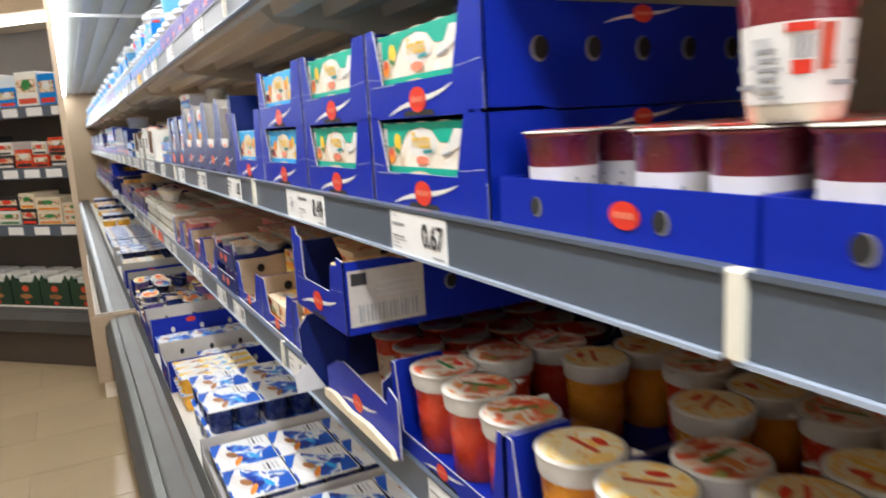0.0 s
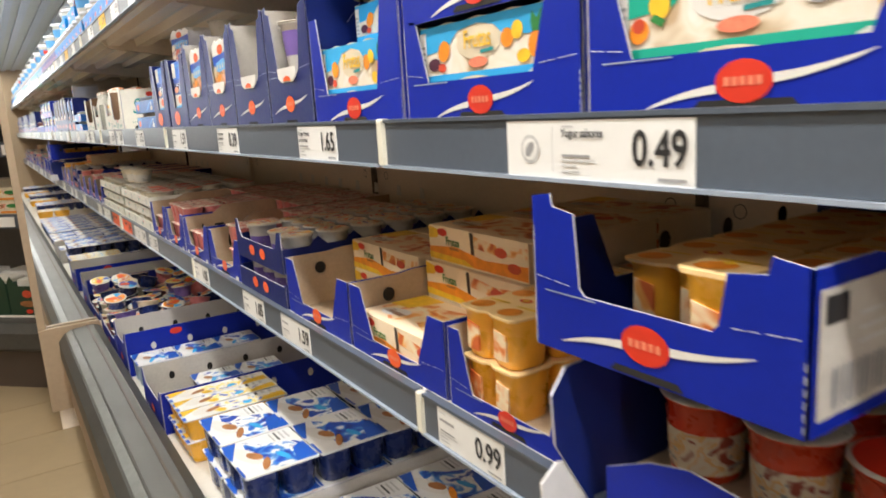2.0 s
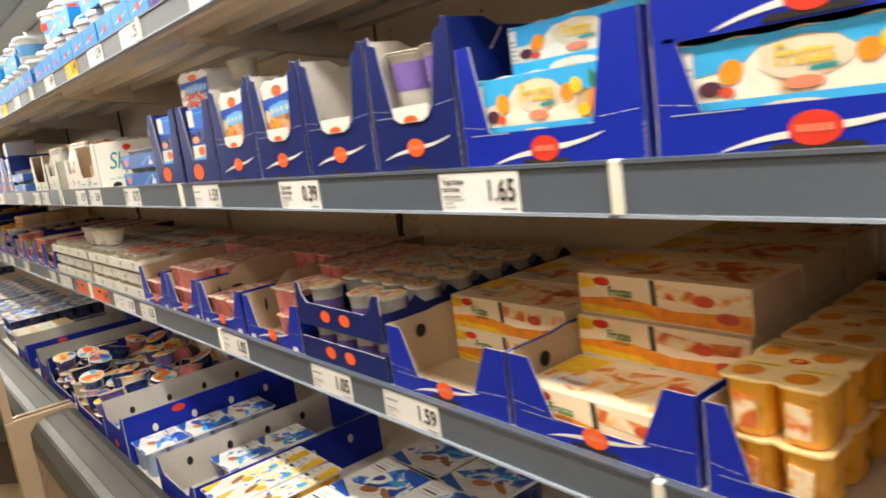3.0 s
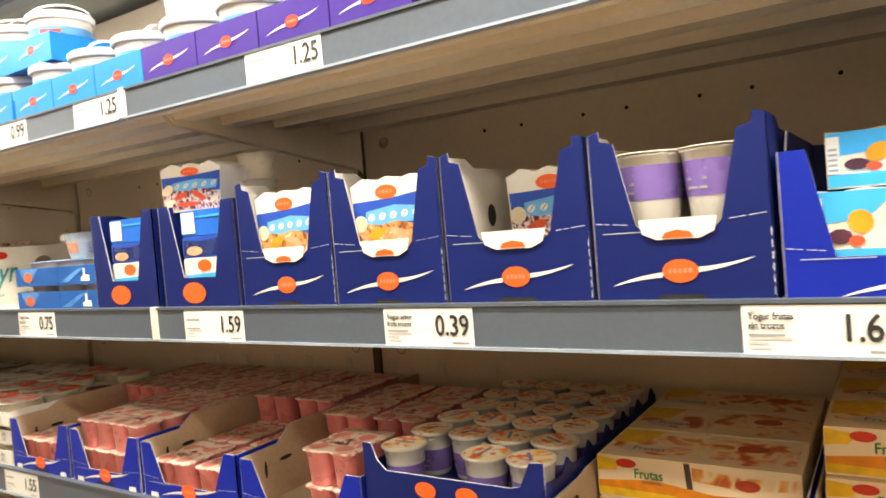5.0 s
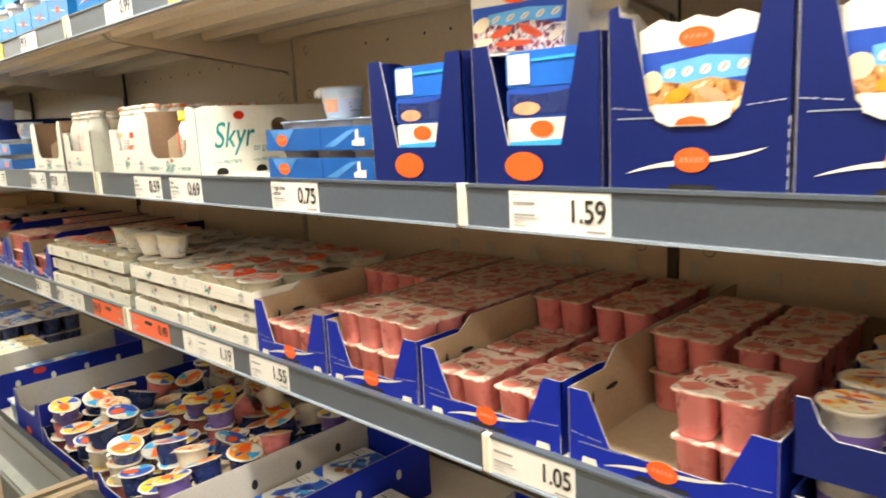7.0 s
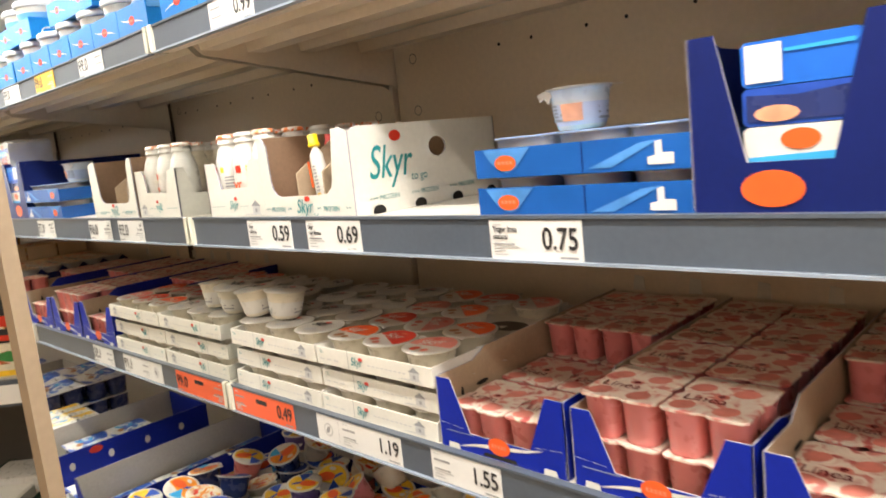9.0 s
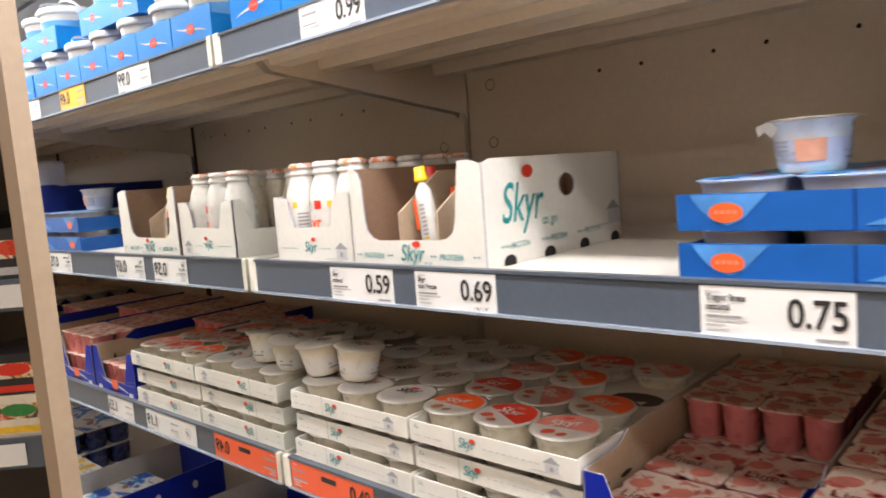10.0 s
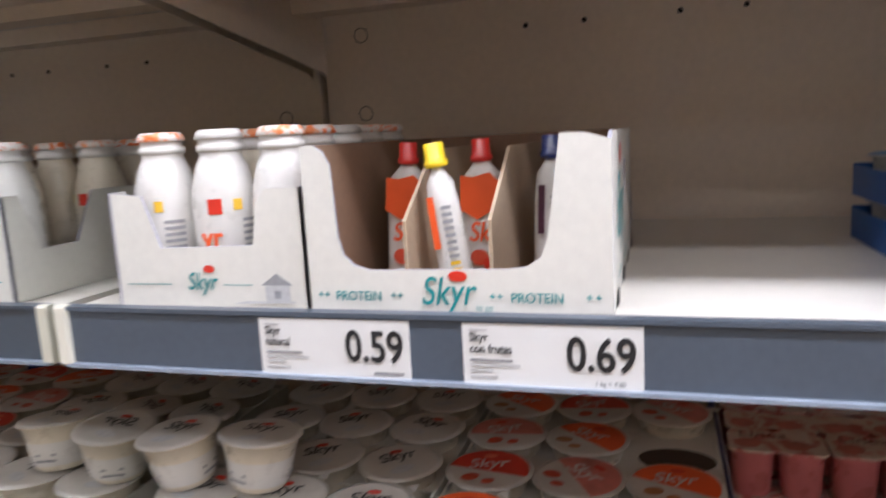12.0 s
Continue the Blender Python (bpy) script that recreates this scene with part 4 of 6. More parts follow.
def bottle(label, m, cap, tint):
    root = thing("drink_bottle", label, "bottle", "skyr drinks", m)
    b = Build()
    b.lathe([(0.026, 0), (0.030, 0.004), (0.0305, 0.06), (0.0305, 0.085), (0.029, 0.105), (0.0235, 0.125), (0.0195, 0.134), (0.0195, 0.140)], tint, n=24)
    part("body", b, root)
    b = Build()
    b.lathe([(0.0195, 0.138), (0.0215, 0.139), (0.0215, 0.144), (0.0195, 0.145), (0.0195, 0.155)], POTWHITE, n=24)
    part("neck", b, root)
    b = Build()
    b.lathe([(0.0215, 0.150), (0.0225, 0.1505), (0.0205, 0.156), (0.018, 0.1585)], cap, n=24)
    part("foil_cap", b, root, "orange foil cap")
    b = Build()
    for k, (a, wd, z0, z1, mt) in enumerate(((-1.75, 0.42, 0.082, 0.096, RED), (-1.0, 0.26, 0.085, 0.095, FRUITYELLOW), (-1.35, 1.4, 0.045, 0.048, ORANGE))):
        r = 0.0312
        n = 6
        pts = [(r * math.cos(a + wd * i / n), r * math.sin(a + wd * i / n)) for i in range(n + 1)]
        b.add([(x, y, z0) for x, y in pts] + [(x, y, z1) for x, y in pts], [(i, i + 1, n + 2 + i, n + 1 + i) for i in range(n)], mt, True)
    for q in range(10):
        r, a, z0 = 0.0312, -0.75, 0.02 + q * 0.006
        pts = [(r * math.cos(a + 0.12 * i), r * math.sin(a + 0.12 * i)) for i in range(6)]
        b.add([(x, y, z0) for x, y in pts] + [(x, y, z0 + 0.003) for x, y in pts], [(i, i + 1, 7 + i, 6 + i) for i in range(5)], GREYINK, True)
    part("print", b, root)
    part("lettering", letters("yr", 0.028, ORANGE, 0.8, 0.0006), root, m=pose(-0.013, -0.0318, 0.052))
    return root


def house_print(b, x, z, s, y=-0.0012, plane="xz"):
    b.flat([(x, z), (x + s, z), (x + s, z + s * 0.6), (x, z + s * 0.6)], plane, y, PALEINK)
    b.flat([(x - s * 0.15, z + s * 0.6), (x + s * 1.15, z + s * 0.6), (x + s * 0.5, z + s * 1.05)], plane, y - 0.0003, GREYINK)
    b.flat([(x + s * 0.38, z + s * 0.1), (x + s * 0.64, z + s * 0.1), (x + s * 0.64, z + s * 0.4), (x + s * 0.38, z + s * 0.4)], plane, y - 0.0004, GREYINK)
    b.flat([(x - s * 1.4, z - s * 0.12), (x + s * 1.2, z - s * 0.06), (x + s * 1.2, z), (x - s * 0.8, z)], plane, y - 0.0002, PALEINK)


def arc_patch(b, r0, r1, z0, z1, a0, a1, m):
    """A piece of print curved round a pot between two angles."""
    n = 6
    low = [(r0 * math.cos(a0 + (a1 - a0) * i / n), r0 * math.sin(a0 + (a1 - a0) * i / n), z0) for i in range(n + 1)]
    top = [(r1 * math.cos(a0 + (a1 - a0) * i / n), r1 * math.sin(a0 + (a1 - a0) * i / n), z1) for i in range(n + 1)]
    return b.add(low + top, [(i, i + 1, n + 2 + i, n + 1 + i) for i in range(n)], m, True)


# bottle carton against the mirror
w = 0.200
crt = thing("bottle_carton", "white cardboard carton of skyr drinks with a low torn front", "carton", m=at_shelf(XM, -0.054, ZM))
part("front_panel", Build().slab([(0, 0), (w, 0), (w, 0.108), (0.165, 0.108), (0.155, 0.095), (0.148, 0.058), (0.052, 0.056), (0.036, 0.104), (0, 0.108)], "xz", 0, 0.003, WHITECARD, GREYCARD, EDGE), crt)
part("side_panel", Build().slab([(0, 0), (0.36, 0), (0.36, 0.105), (0.12, 0.105), (0.09, 0.05), (0.04, 0.05), (0.02, 0.108), (0, 0.108)], "yz", 0, 0.003, WHITECARD, GREYCARD, EDGE), crt)
part("side_panel", Build().slab([(0, 0), (0.36, 0), (0.36, 0.105), (0, 0.108)], "yz", w - 0.003, w, WHITECARD, GREYCARD, EDGE), crt)
part("back_panel", Build().box(0, 0.357, 0, w, 0.36, 0.105, GREYCARD), crt)
part("carton_floor", Build().box(0.003, 0.003, 0.001, w - 0.003, 0.357, 0.003, GREYCARD), crt)
b = Build()
house_print(b, 0.158, 0.008, 0.024)
b.oval(0.102, 0.037, 0.006, 0.0036, "xz", -0.0012, RED, 14)
b.flat([(0.012, 0.022), (0.06, 0.022), (0.06, 0.0228), (0.012, 0.0228)], "xz", -0.001, TEAL)
b.flat([(0.115, 0.022), (0.145, 0.022), (0.145, 0.0228), (0.115, 0.0228)], "xz", -0.001, TEAL)
part("print", b, crt)
skyr_word(crt, 0.021, pose(0.078, -0.0014, 0.018))
for j in range(5):
    for i in range(3):
        if (i, j) in ((0, 1),):
            continue
        red = (i + j) % 2
        bottle("white skyr drink bottle with an orange foil cap, in a carton", at_shelf(XM + 0.040 + 0.066 * j, -0.054 - 0.034 - 0.0645 * i, ZM + 0.003, turn=(-18, 14, 30)[i] + 9 * j), (CAPFOIL, WHITE, CAPFOIL)[(i + j) % 3], POTWHITE if j == 0 else POTIVORY)

# pouch carton with kraft dividers
w, h, d = 0.254, 0.142, 0.36
crt = thing("pouch_carton", "large white skyr carton with brown kraft inside and a round-cornered opening", "carton", m=at_shelf(XM - 0.004, -0.258, ZM))
opening = [(0.216, h), (0.205, 0.062), (0.200, 0.048), (0.188, 0.040), (0.172, 0.038), (0.056, 0.037), (0.042, 0.041), (0.033, 0.050), (0.029, 0.064), (0.026, h * 0.88), (0.020, h * 0.96), (0.012, h)]
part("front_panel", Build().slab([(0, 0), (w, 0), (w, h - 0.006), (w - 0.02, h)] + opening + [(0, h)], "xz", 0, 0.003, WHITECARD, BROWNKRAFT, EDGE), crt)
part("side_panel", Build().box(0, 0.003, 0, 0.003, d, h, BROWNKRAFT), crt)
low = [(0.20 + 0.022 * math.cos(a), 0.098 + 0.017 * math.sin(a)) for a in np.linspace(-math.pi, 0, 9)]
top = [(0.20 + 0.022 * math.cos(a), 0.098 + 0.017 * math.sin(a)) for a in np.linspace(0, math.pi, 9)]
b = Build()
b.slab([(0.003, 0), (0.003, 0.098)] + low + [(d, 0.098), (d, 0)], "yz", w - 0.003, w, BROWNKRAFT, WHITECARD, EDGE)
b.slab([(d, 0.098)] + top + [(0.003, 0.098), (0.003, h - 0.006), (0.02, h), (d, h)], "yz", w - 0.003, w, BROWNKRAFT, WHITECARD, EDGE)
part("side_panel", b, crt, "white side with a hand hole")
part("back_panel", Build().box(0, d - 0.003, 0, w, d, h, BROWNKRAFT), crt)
part("carton_floor", Build().box(0.003, 0.003, 0.001, w - 0.003, d - 0.003, 0.004, BROWNKRAFT), crt)
for x in (0.080, 0.154):
    part("divider", Build().slab([(0.02, 0.004), (d - 0.01, 0.004), (d - 0.01, h - 0.01), (0.11, h - 0.01), (0.02, 0.075)], "yz", x, x + 0.003, KRAFT), crt)
b = Build()
for x in (0.008, 0.014, 0.074, 0.080, 0.158, 0.164, 0.234, 0.241):
    b.flat([(x, 0.0155), (x + 0.0045, 0.0155), (x + 0.0045, 0.0167), (x, 0.0167)], "xz", -0.0012, TEAL)
    b.flat([(x + 0.0017, 0.014), (x + 0.0028, 0.014), (x + 0.0028, 0.0185), (x + 0.0017, 0.0185)], "xz", -0.0013, TEAL)
b.oval(0.132, 0.0325, 0.008, 0.0045, "xz", -0.0012, RED, 16)
b.oval(0.100, 0.122, 0.013, 0.009, "yz", w + 0.0012, RED, 16)
house_print(b, 0.315, 0.03, 0.034, w + 0.0014, "yz")
for k in range(4):
    b.oval(0.05 + 0.095 * k, 0.004, 0.014, 0.010, "yz", w + 0.0012, HOLE, 14)
part("print", b, crt)
skyr_word(crt, 0.031, pose(0.100, -0.0016, 0.009))
for x in (0.03, 0.125, 0.22):
    part("lettering", letters("+++ PROTEIN", 0.0115, TEAL, 0.95), crt, m=pose(w + 0.0018, x, 0.021, 0, 0, 90))
part("lettering", letters("to go", 0.0075, TEAL, 0.9, 0.0, 0.1), crt, m=pose(0.146, -0.0016, 0.0045))
part("lettering", letters("to go", 0.020, TEAL, 0.9, 0.0, 0.1), crt, m=pose(w + 0.0018, 0.128, 0.046, 0, 0, 90))
for x in (0.024, 0.175):
    part("lettering", letters("PROTEIN", 0.0112, TEAL, 0.92, 0.0001), crt, m=pose(x, -0.0014, 0.0115))
part("lettering", letters("Skyr", 0.076, TEAL, 0.70, 0.0003, 0.22), crt, m=pose(w + 0.0018, 0.034, 0.056, 0, 0, 90))


def pouch(label, x, dd, z, lean, capm, panel, wide=0.024):
    root = thing("squeeze_pouch", label, "pouch", "", at_shelf(XM, -0.258 - x, z) @ pose(0, dd, 0, 0, lean, 0))
    b = Build()
    b.lathe([(0.9, 0.0), (1.0, 0.004), (0.97, 0.03), (0.92, 0.08), (0.80, 0.100), (0.35, 0.112), (0.3, 0.118)], POTWHITE, n=20, sx=wide, sy=0.014)
    part("body", b, root)
    b = Build()
    b.lathe([(0.0095, 0.114), (0.0105, 0.116), (0.0105, 0.119), (0.0088, 0.121), (0.0088, 0.134), (0.0078, 0.135)], capm, n=16)
    part("screw_cap", b, root, "screw cap")
    b = Build()
    if wide < 0.018:
        for q in range(12):
            b.flat([(0.001, 0.012 + q * 0.006), (0.010, 0.012 + q * 0.006), (0.010, 0.0150 + q * 0.006), (0.001, 0.0150 + q * 0.006)], "xz", -0.0146, GREYINK if q > 3 else FRUITYELLOW)
        b.flat([(-0.011, 0.045), (-0.005, 0.045), (-0.004, 0.09), (-0.010, 0.09)], "xz", -0.0146, panel)
    else:
        b.flat([(-0.020, 0.070), (-0.004, 0.060), (0.018, 0.072), (0.020, 0.094), (0.010, 0.104), (-0.006, 0.100), (-0.018, 0.102)], "xz", -0.0148, panel)
        b.oval(-0.004, 0.024, 0.009, 0.008, "xz", -0.0148, FRUITRED, 12)
        b.oval(0.005, 0.018, 0.006, 0.006, "xz", -0.0150, RED, 10)
    part("print", b, root)
    if wide >= 0.018:
        part("lettering", letters("Sk", 0.026, panel, 0.8, 0.0004, 0.2), root, m=pose(-0.013, -0.0152, 0.040))


pouch("slim white squeeze pouch with a yellow screw cap, leaning", 0.120, 0.045, ZM + 0.005, -8, YELLOWCAP, ORANGE, 0.0150)
pouch("white squeeze pouch with a red screw cap", 0.129, 0.115, ZM + 0.005, -1, REDCAP, ORANGE)
pouch("white squeeze pouch with a red screw cap, half hidden", 0.048, 0.12, ZM + 0.005, 2, REDCAP, ORANGE)
pouch("white squeeze pouch with a dark blue cap", 0.190, 0.12, ZM + 0.005, 1, POTNAVY, FRUITDARK, 0.0170)

# two blue trays of natural yoghurt, one pot left on top
NATURAL = (SKY, ROYAL, RED, INK)
for k in range(2):
    z = ZM + k * 0.050
    root = thing("yoghurt_tray", "shallow sky blue cardboard tray of natural yoghurt pots", "tray", "natural yoghurt trays", at_shelf(XM, -0.765, z))
    t = 0.003
    for nm, bx in (("front_panel", (0, 0, 0, 0.298, t, 0.037)), ("back_panel", (0, 0.40, 0, 0.298, 0.403, 0.037)), ("side_panel", (0, t, 0, t, 0.40, 0.034)), ("side_panel", (0.295, t, 0, 0.298, 0.40, 0.034)), ("tray_floor", (t, t, 0, 0.295, 0.40, t))):
        part(nm, Build().box(*bx, TRAYBLUE), root)
    b = Build()
    b.oval(0.05, 0.018, 0.017, 0.010, "xz", -0.0012, ORANGE, 18)
    b.flat([(0.014, 0.036), (0.024, 0.022), (0.036, 0.010), (0.052, 0.005), (0.066, 0.011), (0.076, 0.022), (0.090, 0.036)], "xz", -0.0008, mat("pale_sky_print", (0.06, 0.22, 0.54), 0.4, 0.4, 30))
    for q in range(4):
        b.flat([(0.0385 + 0.0062 * q, 0.0165), (0.0425 + 0.0062 * q, 0.0165), (0.0425 + 0.0062 * q, 0.0205), (0.0385 + 0.0062 * q, 0.0205)], "xz", -0.0016, PALELOGO)
    b.flat([(0.17, 0.005), (0.235, 0.03), (0.26, 0.033), (0.20, 0.005)], "xz", -0.0008, mat("pale_sky_print", (0.06, 0.22, 0.54), 0.4, 0.4, 30))
    b.flat([(0.245, 0.006), (0.275, 0.006), (0.275, 0.018), (0.262, 0.018), (0.262, 0.032), (0.254, 0.030), (0.254, 0.016), (0.245, 0.014)], "xz", -0.0012, WHITE)
    b.flat([(0.162, 0), (0.1635, 0), (0.1635, 0.037), (0.162, 0.037)], "xz", -0.0008, NAVY)
    part("print", b, root)
    first = None
    for j in range(4):
        for i in range(3):
            m = at_shelf(XM + 0.055 + 0.098 * j, -0.765 - 0.05 - 0.099 * i, z + 0.003)
            if first is None:
                first = cup("yoghurt_pot", "wide white natural yoghurt pot with a blue foil lid", 0.046, 0.038, 0.046, POTWHITE, NATURAL, None, m, mat("blue_foil", (0.30, 0.40, 0.62), 0.3, 0.15, 50, 0.1, metal=0.3))
            else:
                copy_thing(first, m)
torn = cup("yoghurt_pot", "single white yoghurt pot with a torn lid on stacked trays", 0.042, 0.031, 0.055, POTWHITE, (None, ROYAL, RED, GREYINK), mat("pale_blue_band", (0.52, 0.55, 0.66), 0.4), at_shelf(XM + 0.10, -0.868, ZM + 0.0505 + 0.0495))
b = Build()
arc_patch(b, 0.0345, 0.0378, 0.012, 0.034, -1.75, -0.95, mat("peach_print", (0.72, 0.33, 0.20), 0.4, 0.3, 60))
for q in range(5):
    arc_patch(b, 0.0348 + 0.0006 * q, 0.0352 + 0.0006 * q, 0.013 + 0.0045 * q, 0.0155 + 0.0045 * q, -2.45, -1.95, GREYINK)
part("picture", b, torn, "peach coloured fruit picture")
part("torn_foil", Build().slab([(-0.046, 0.050), (-0.030, 0.054), (-0.022, 0.047), (-0.030, 0.037), (-0.036, 0.044), (-0.043, 0.040)], "xz", -0.030, -0.028, SKYRLID), torn, "peeled foil flap")

# narrow navy cartons
SPLASHBLUE = mat("clear_blue_print", (0.01, 0.13, 0.60), 0.35, 0.2, 25)
for y0, wd in ((-1.058, 0.190), (-1.266, 0.193)):
    crt = carton("narrow_carton", wd, 0.38, 0.178, 0.052, 0.028, 0.056, NAVY, NAVY, "narrow dark navy carton of yoghurt packs", at_shelf(XM, y0, ZM), None, 0.172, False, "navy cartons", strip=False)
    part("badge", Build().oval(wd * 0.42, 0.026, 0.030, 0.018, "xz", -0.0014, ORANGE, 20), crt, "orange oval badge")
    for j in range(3):
        for lay in range(3):
            m = at_shelf(XM + 0.006 + 0.125 * j, y0 - 0.052, ZM + 0.004 + (0.0, 0.082, 0.119)[lay])
            ph = (0.081, 0.036, 0.043)[lay]
            root = thing("yoghurt_pack", "royal blue and white yoghurt sleeve in a navy carton", "yoghurt pack", "navy carton packs", m)
            part("sleeve", Build().box(0, 0, 0, wd - 0.085, 0.12, ph, (WHITE, ROYAL, SPLASHBLUE)[lay], 0.004), root)
            b = Build()
            if lay == 0:
                b.oval((wd - 0.085) * 0.5, 0.068, 0.018, 0.010, "xz", -0.001, ORANGE, 16)
                b.flat([(0.004, 0.004), (wd - 0.09, 0.004), (wd - 0.09, 0.056), (0.004, 0.052)], "xz", -0.001, SKY)
            else:
                if lay == 1:
                    b.flat([(0.004, 0.004), (wd - 0.09, 0.004), (wd - 0.09, 0.032), (0.05, 0.027), (0.004, 0.030)], "xz", -0.001, POTNAVY)
                    b.oval(0.032, 0.011, 0.021, 0.008, "xz", -0.0015, mat("peach_print", (0.72, 0.33, 0.20), 0.4, 0.3, 60), 12)
                else:
                    b.flat([(0.004, 0.004), (0.038, 0.004), (0.038, 0.040), (0.004, 0.040)], "xz", -0.0013, WHITE)
                    b.flat([(0.040, 0.030), (wd - 0.09, 0.030), (wd - 0.09, 0.034), (0.040, 0.033)], "xz", -0.0013, SKY)
            part("print", b, root)
greek_pack(at_shelf(XM + 0.03, -1.240, ZM + 0.004 + 0.1625, turn=4) @ pose(0, 0, 0.003, 0, 2, 0), 2, 0.086, 0.150)
for k in range(2):
    cup("yoghurt_pot", "white yoghurt pot stacked beside a greek yoghurt sleeve", 0.036, 0.030, 0.048, POTIVORY, None, None, at_shelf(XM + 0.13, -1.385, ZM + 0.1665 + 0.049 * k))

# greek yoghurt cartons with stepped tabs
for n, (y0, wd, fill) in enumerate(((-1.468, 0.196, "greek"), (-1.666, 0.190, "greek"), (-1.860, 0.200, "berry"), (-2.064, 0.192, "purple"))):
    crt = carton("greek_carton", wd, 0.40, 0.196 - 0.001 * n, 0.081, 0.030, 0.050, NAVY, GREYCARD, "navy cardboard carton with stepped tabs for greek yoghurt", at_shelf(XM, y0, ZM), (0.034, 0.152), 0.182, True, "greek yoghurt cartons", logo_mat=ORANGE)
    b = Build()
    pts = [(wd * 0.28, 0.092), (wd * 0.72, 0.092), (wd * 0.70, 0.076), (wd * 0.62, 0.069), (wd * 0.38, 0.069), (wd * 0.30, 0.076)]
    b.slab(pts, "xz", -0.003, -0.0012, WHITE)
    b.flat([(wd * 0.41, 0.0705), (wd * 0.59, 0.0705), (wd * 0.57, 0.0765), (wd * 0.5, 0.0795), (wd * 0.43, 0.0765)], "xz", -0.0036, ORANGE)
    part("flap", b, crt, "white die-cut flap")
    if fill == "greek":
        for j in range(3):
            greek_pack(at_shelf(XM + 0.008 + 0.131 * j, y0 - 0.034, ZM + 0.062))
            root = thing("yoghurt_pack", "white greek yoghurt sleeve lying under another", "yoghurt pack", "", at_shelf(XM + 0.008 + 0.131 * j, y0 - 0.034, ZM + 0.004))
            part("sleeve", Build().box(0, 0, 0, 0.128, 0.13, 0.057, WHITE, 0.003), root)
    elif fill == "berry":
        greek_pack(at_shelf(XM + 0.10, y0 - 0.045, ZM + 0.056), 1)
        root = thing("yoghurt_pack", "white greek yoghurt sleeve lying under another", "yoghurt pack", "", at_shelf(XM + 0.10, y0 - 0.045, ZM + 0.004))
        part("sleeve", Build().box(0, 0, 0, 0.128, 0.13, 0.051, WHITE, 0.003), root)
        greek_pack(at_shelf(XM + 0.24, y0 - 0.045, ZM + 0.056), 1)
        root = thing("yoghurt_pack", "white greek yoghurt sleeve lying under another", "yoghurt pack", "", at_shelf(XM + 0.24, y0 - 0.045, ZM + 0.004))
        part("sleeve", Build().box(0, 0, 0, 0.128, 0.13, 0.051, WHITE, 0.003), root)
        root = thing("board_divider", "grey board inner wall with a round hole", "divider", m=at_shelf(XM + 0.006, y0 - 0.010, ZM + 0.004))
        part("board", Build().slab([(0, 0), (0.36, 0), (0.36, 0.166), (0, 0.166)], "yz", 0.0, 0.004, GREYCARD), root)
        part("hole", Build().oval(0.10, 0.11, 0.012, 0.016, "yz", 0.0055, HOLE), root)
    else:
        for j, i, z in ((0, 0, 0.066), (0, 1, 0.066), (1, 0, 0.066), (1, 1, 0.066), (2, 0, 0.066), (2, 1, 0.066)):
            drop_pot(at_shelf(XM + 0.055 + 0.09 * j, y0 - 0.063 - 0.080 * i + 0.01, ZM + 0.074), POTWHITE, POTPURPLE if (i + j) % 3 != 1 else POTPURPLE)
            cup("yoghurt_pot", "white yoghurt pot at the bottom of a navy carton", 0.038, 0.032, 0.068, POTWHITE, None, None, at_shelf(XM + 0.055 + 0.09 * j, y0 - 0.063 - 0.080 * i + 0.01, ZM + 0.004))
        root = thing("board_divider", "grey board inner wall with a round hole", "divider", m=at_shelf(XM + 0.006, y0 - 0.006, ZM + 0.004))
        part("board", Build().slab([(0, 0), (0.36, 0), (0.36, 0.164), (0, 0.164)], "yz", 0.0, 0.004, GREYCARD), root)
        part("hole", Build().oval(0.08, 0.11, 0.012, 0.016, "yz", 0.0055, HOLE), root)

# bright blue cartons of fruit yoghurt sleeves, two tiers high at the near end
for y0, wd, tiers, side, fm in ((-2.262, 0.272, 1, SKY, SKY), (-2.545, 0.298, 2, SKY, SKY), (-2.849, 0.294, 2, GREEN, GREEN), (-3.147, 0.298, 2, GREEN, GREEN)):
    for k in range(tiers):
        z = ZM + 0.108 * k
        lbl = "bright blue cardboard carton with a wide window, " + ("stacked on another" if k else "holding fruit yoghurt sleeves")
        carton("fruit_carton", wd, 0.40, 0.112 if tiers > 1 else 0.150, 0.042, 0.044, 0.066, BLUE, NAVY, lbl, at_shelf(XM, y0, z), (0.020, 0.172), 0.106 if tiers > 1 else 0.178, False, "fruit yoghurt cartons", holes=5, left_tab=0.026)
        for j in range(3):
            sleeve_pack("fruit_yoghurt_sleeve", ("sky blue" if side is SKY else "green") + " printed cardboard sleeve of fruit yoghurts in a blue carton", wd - 0.072, 0.11, 0.072 if tiers > 1 else 0.078, side, fm, "Frutas", at_shelf(XM + 0.007 + 0.125 * j, y0 - 0.026, z + 0.032 if tiers > 1 else z + 0.030))
            root = thing("yoghurt_pack", "printed sleeve lying under another in a blue carton", "yoghurt pack", "", at_shelf(XM + 0.007 + 0.125 * j, y0 - 0.026, z + 0.004))
            part("sleeve", Build().box(0, 0, 0, wd - 0.072, 0.11, 0.025, side), root)
    if tiers == 1:
        sleeve_pack("fruit_yoghurt_sleeve", "sky blue printed sleeve of fruit yoghurts leaning at the back", 0.215, 0.085, 0.060, SKY, SKY, "Frutas", at_shelf(XM + 0.060, y0 - 0.040, ZM + 0.1085))

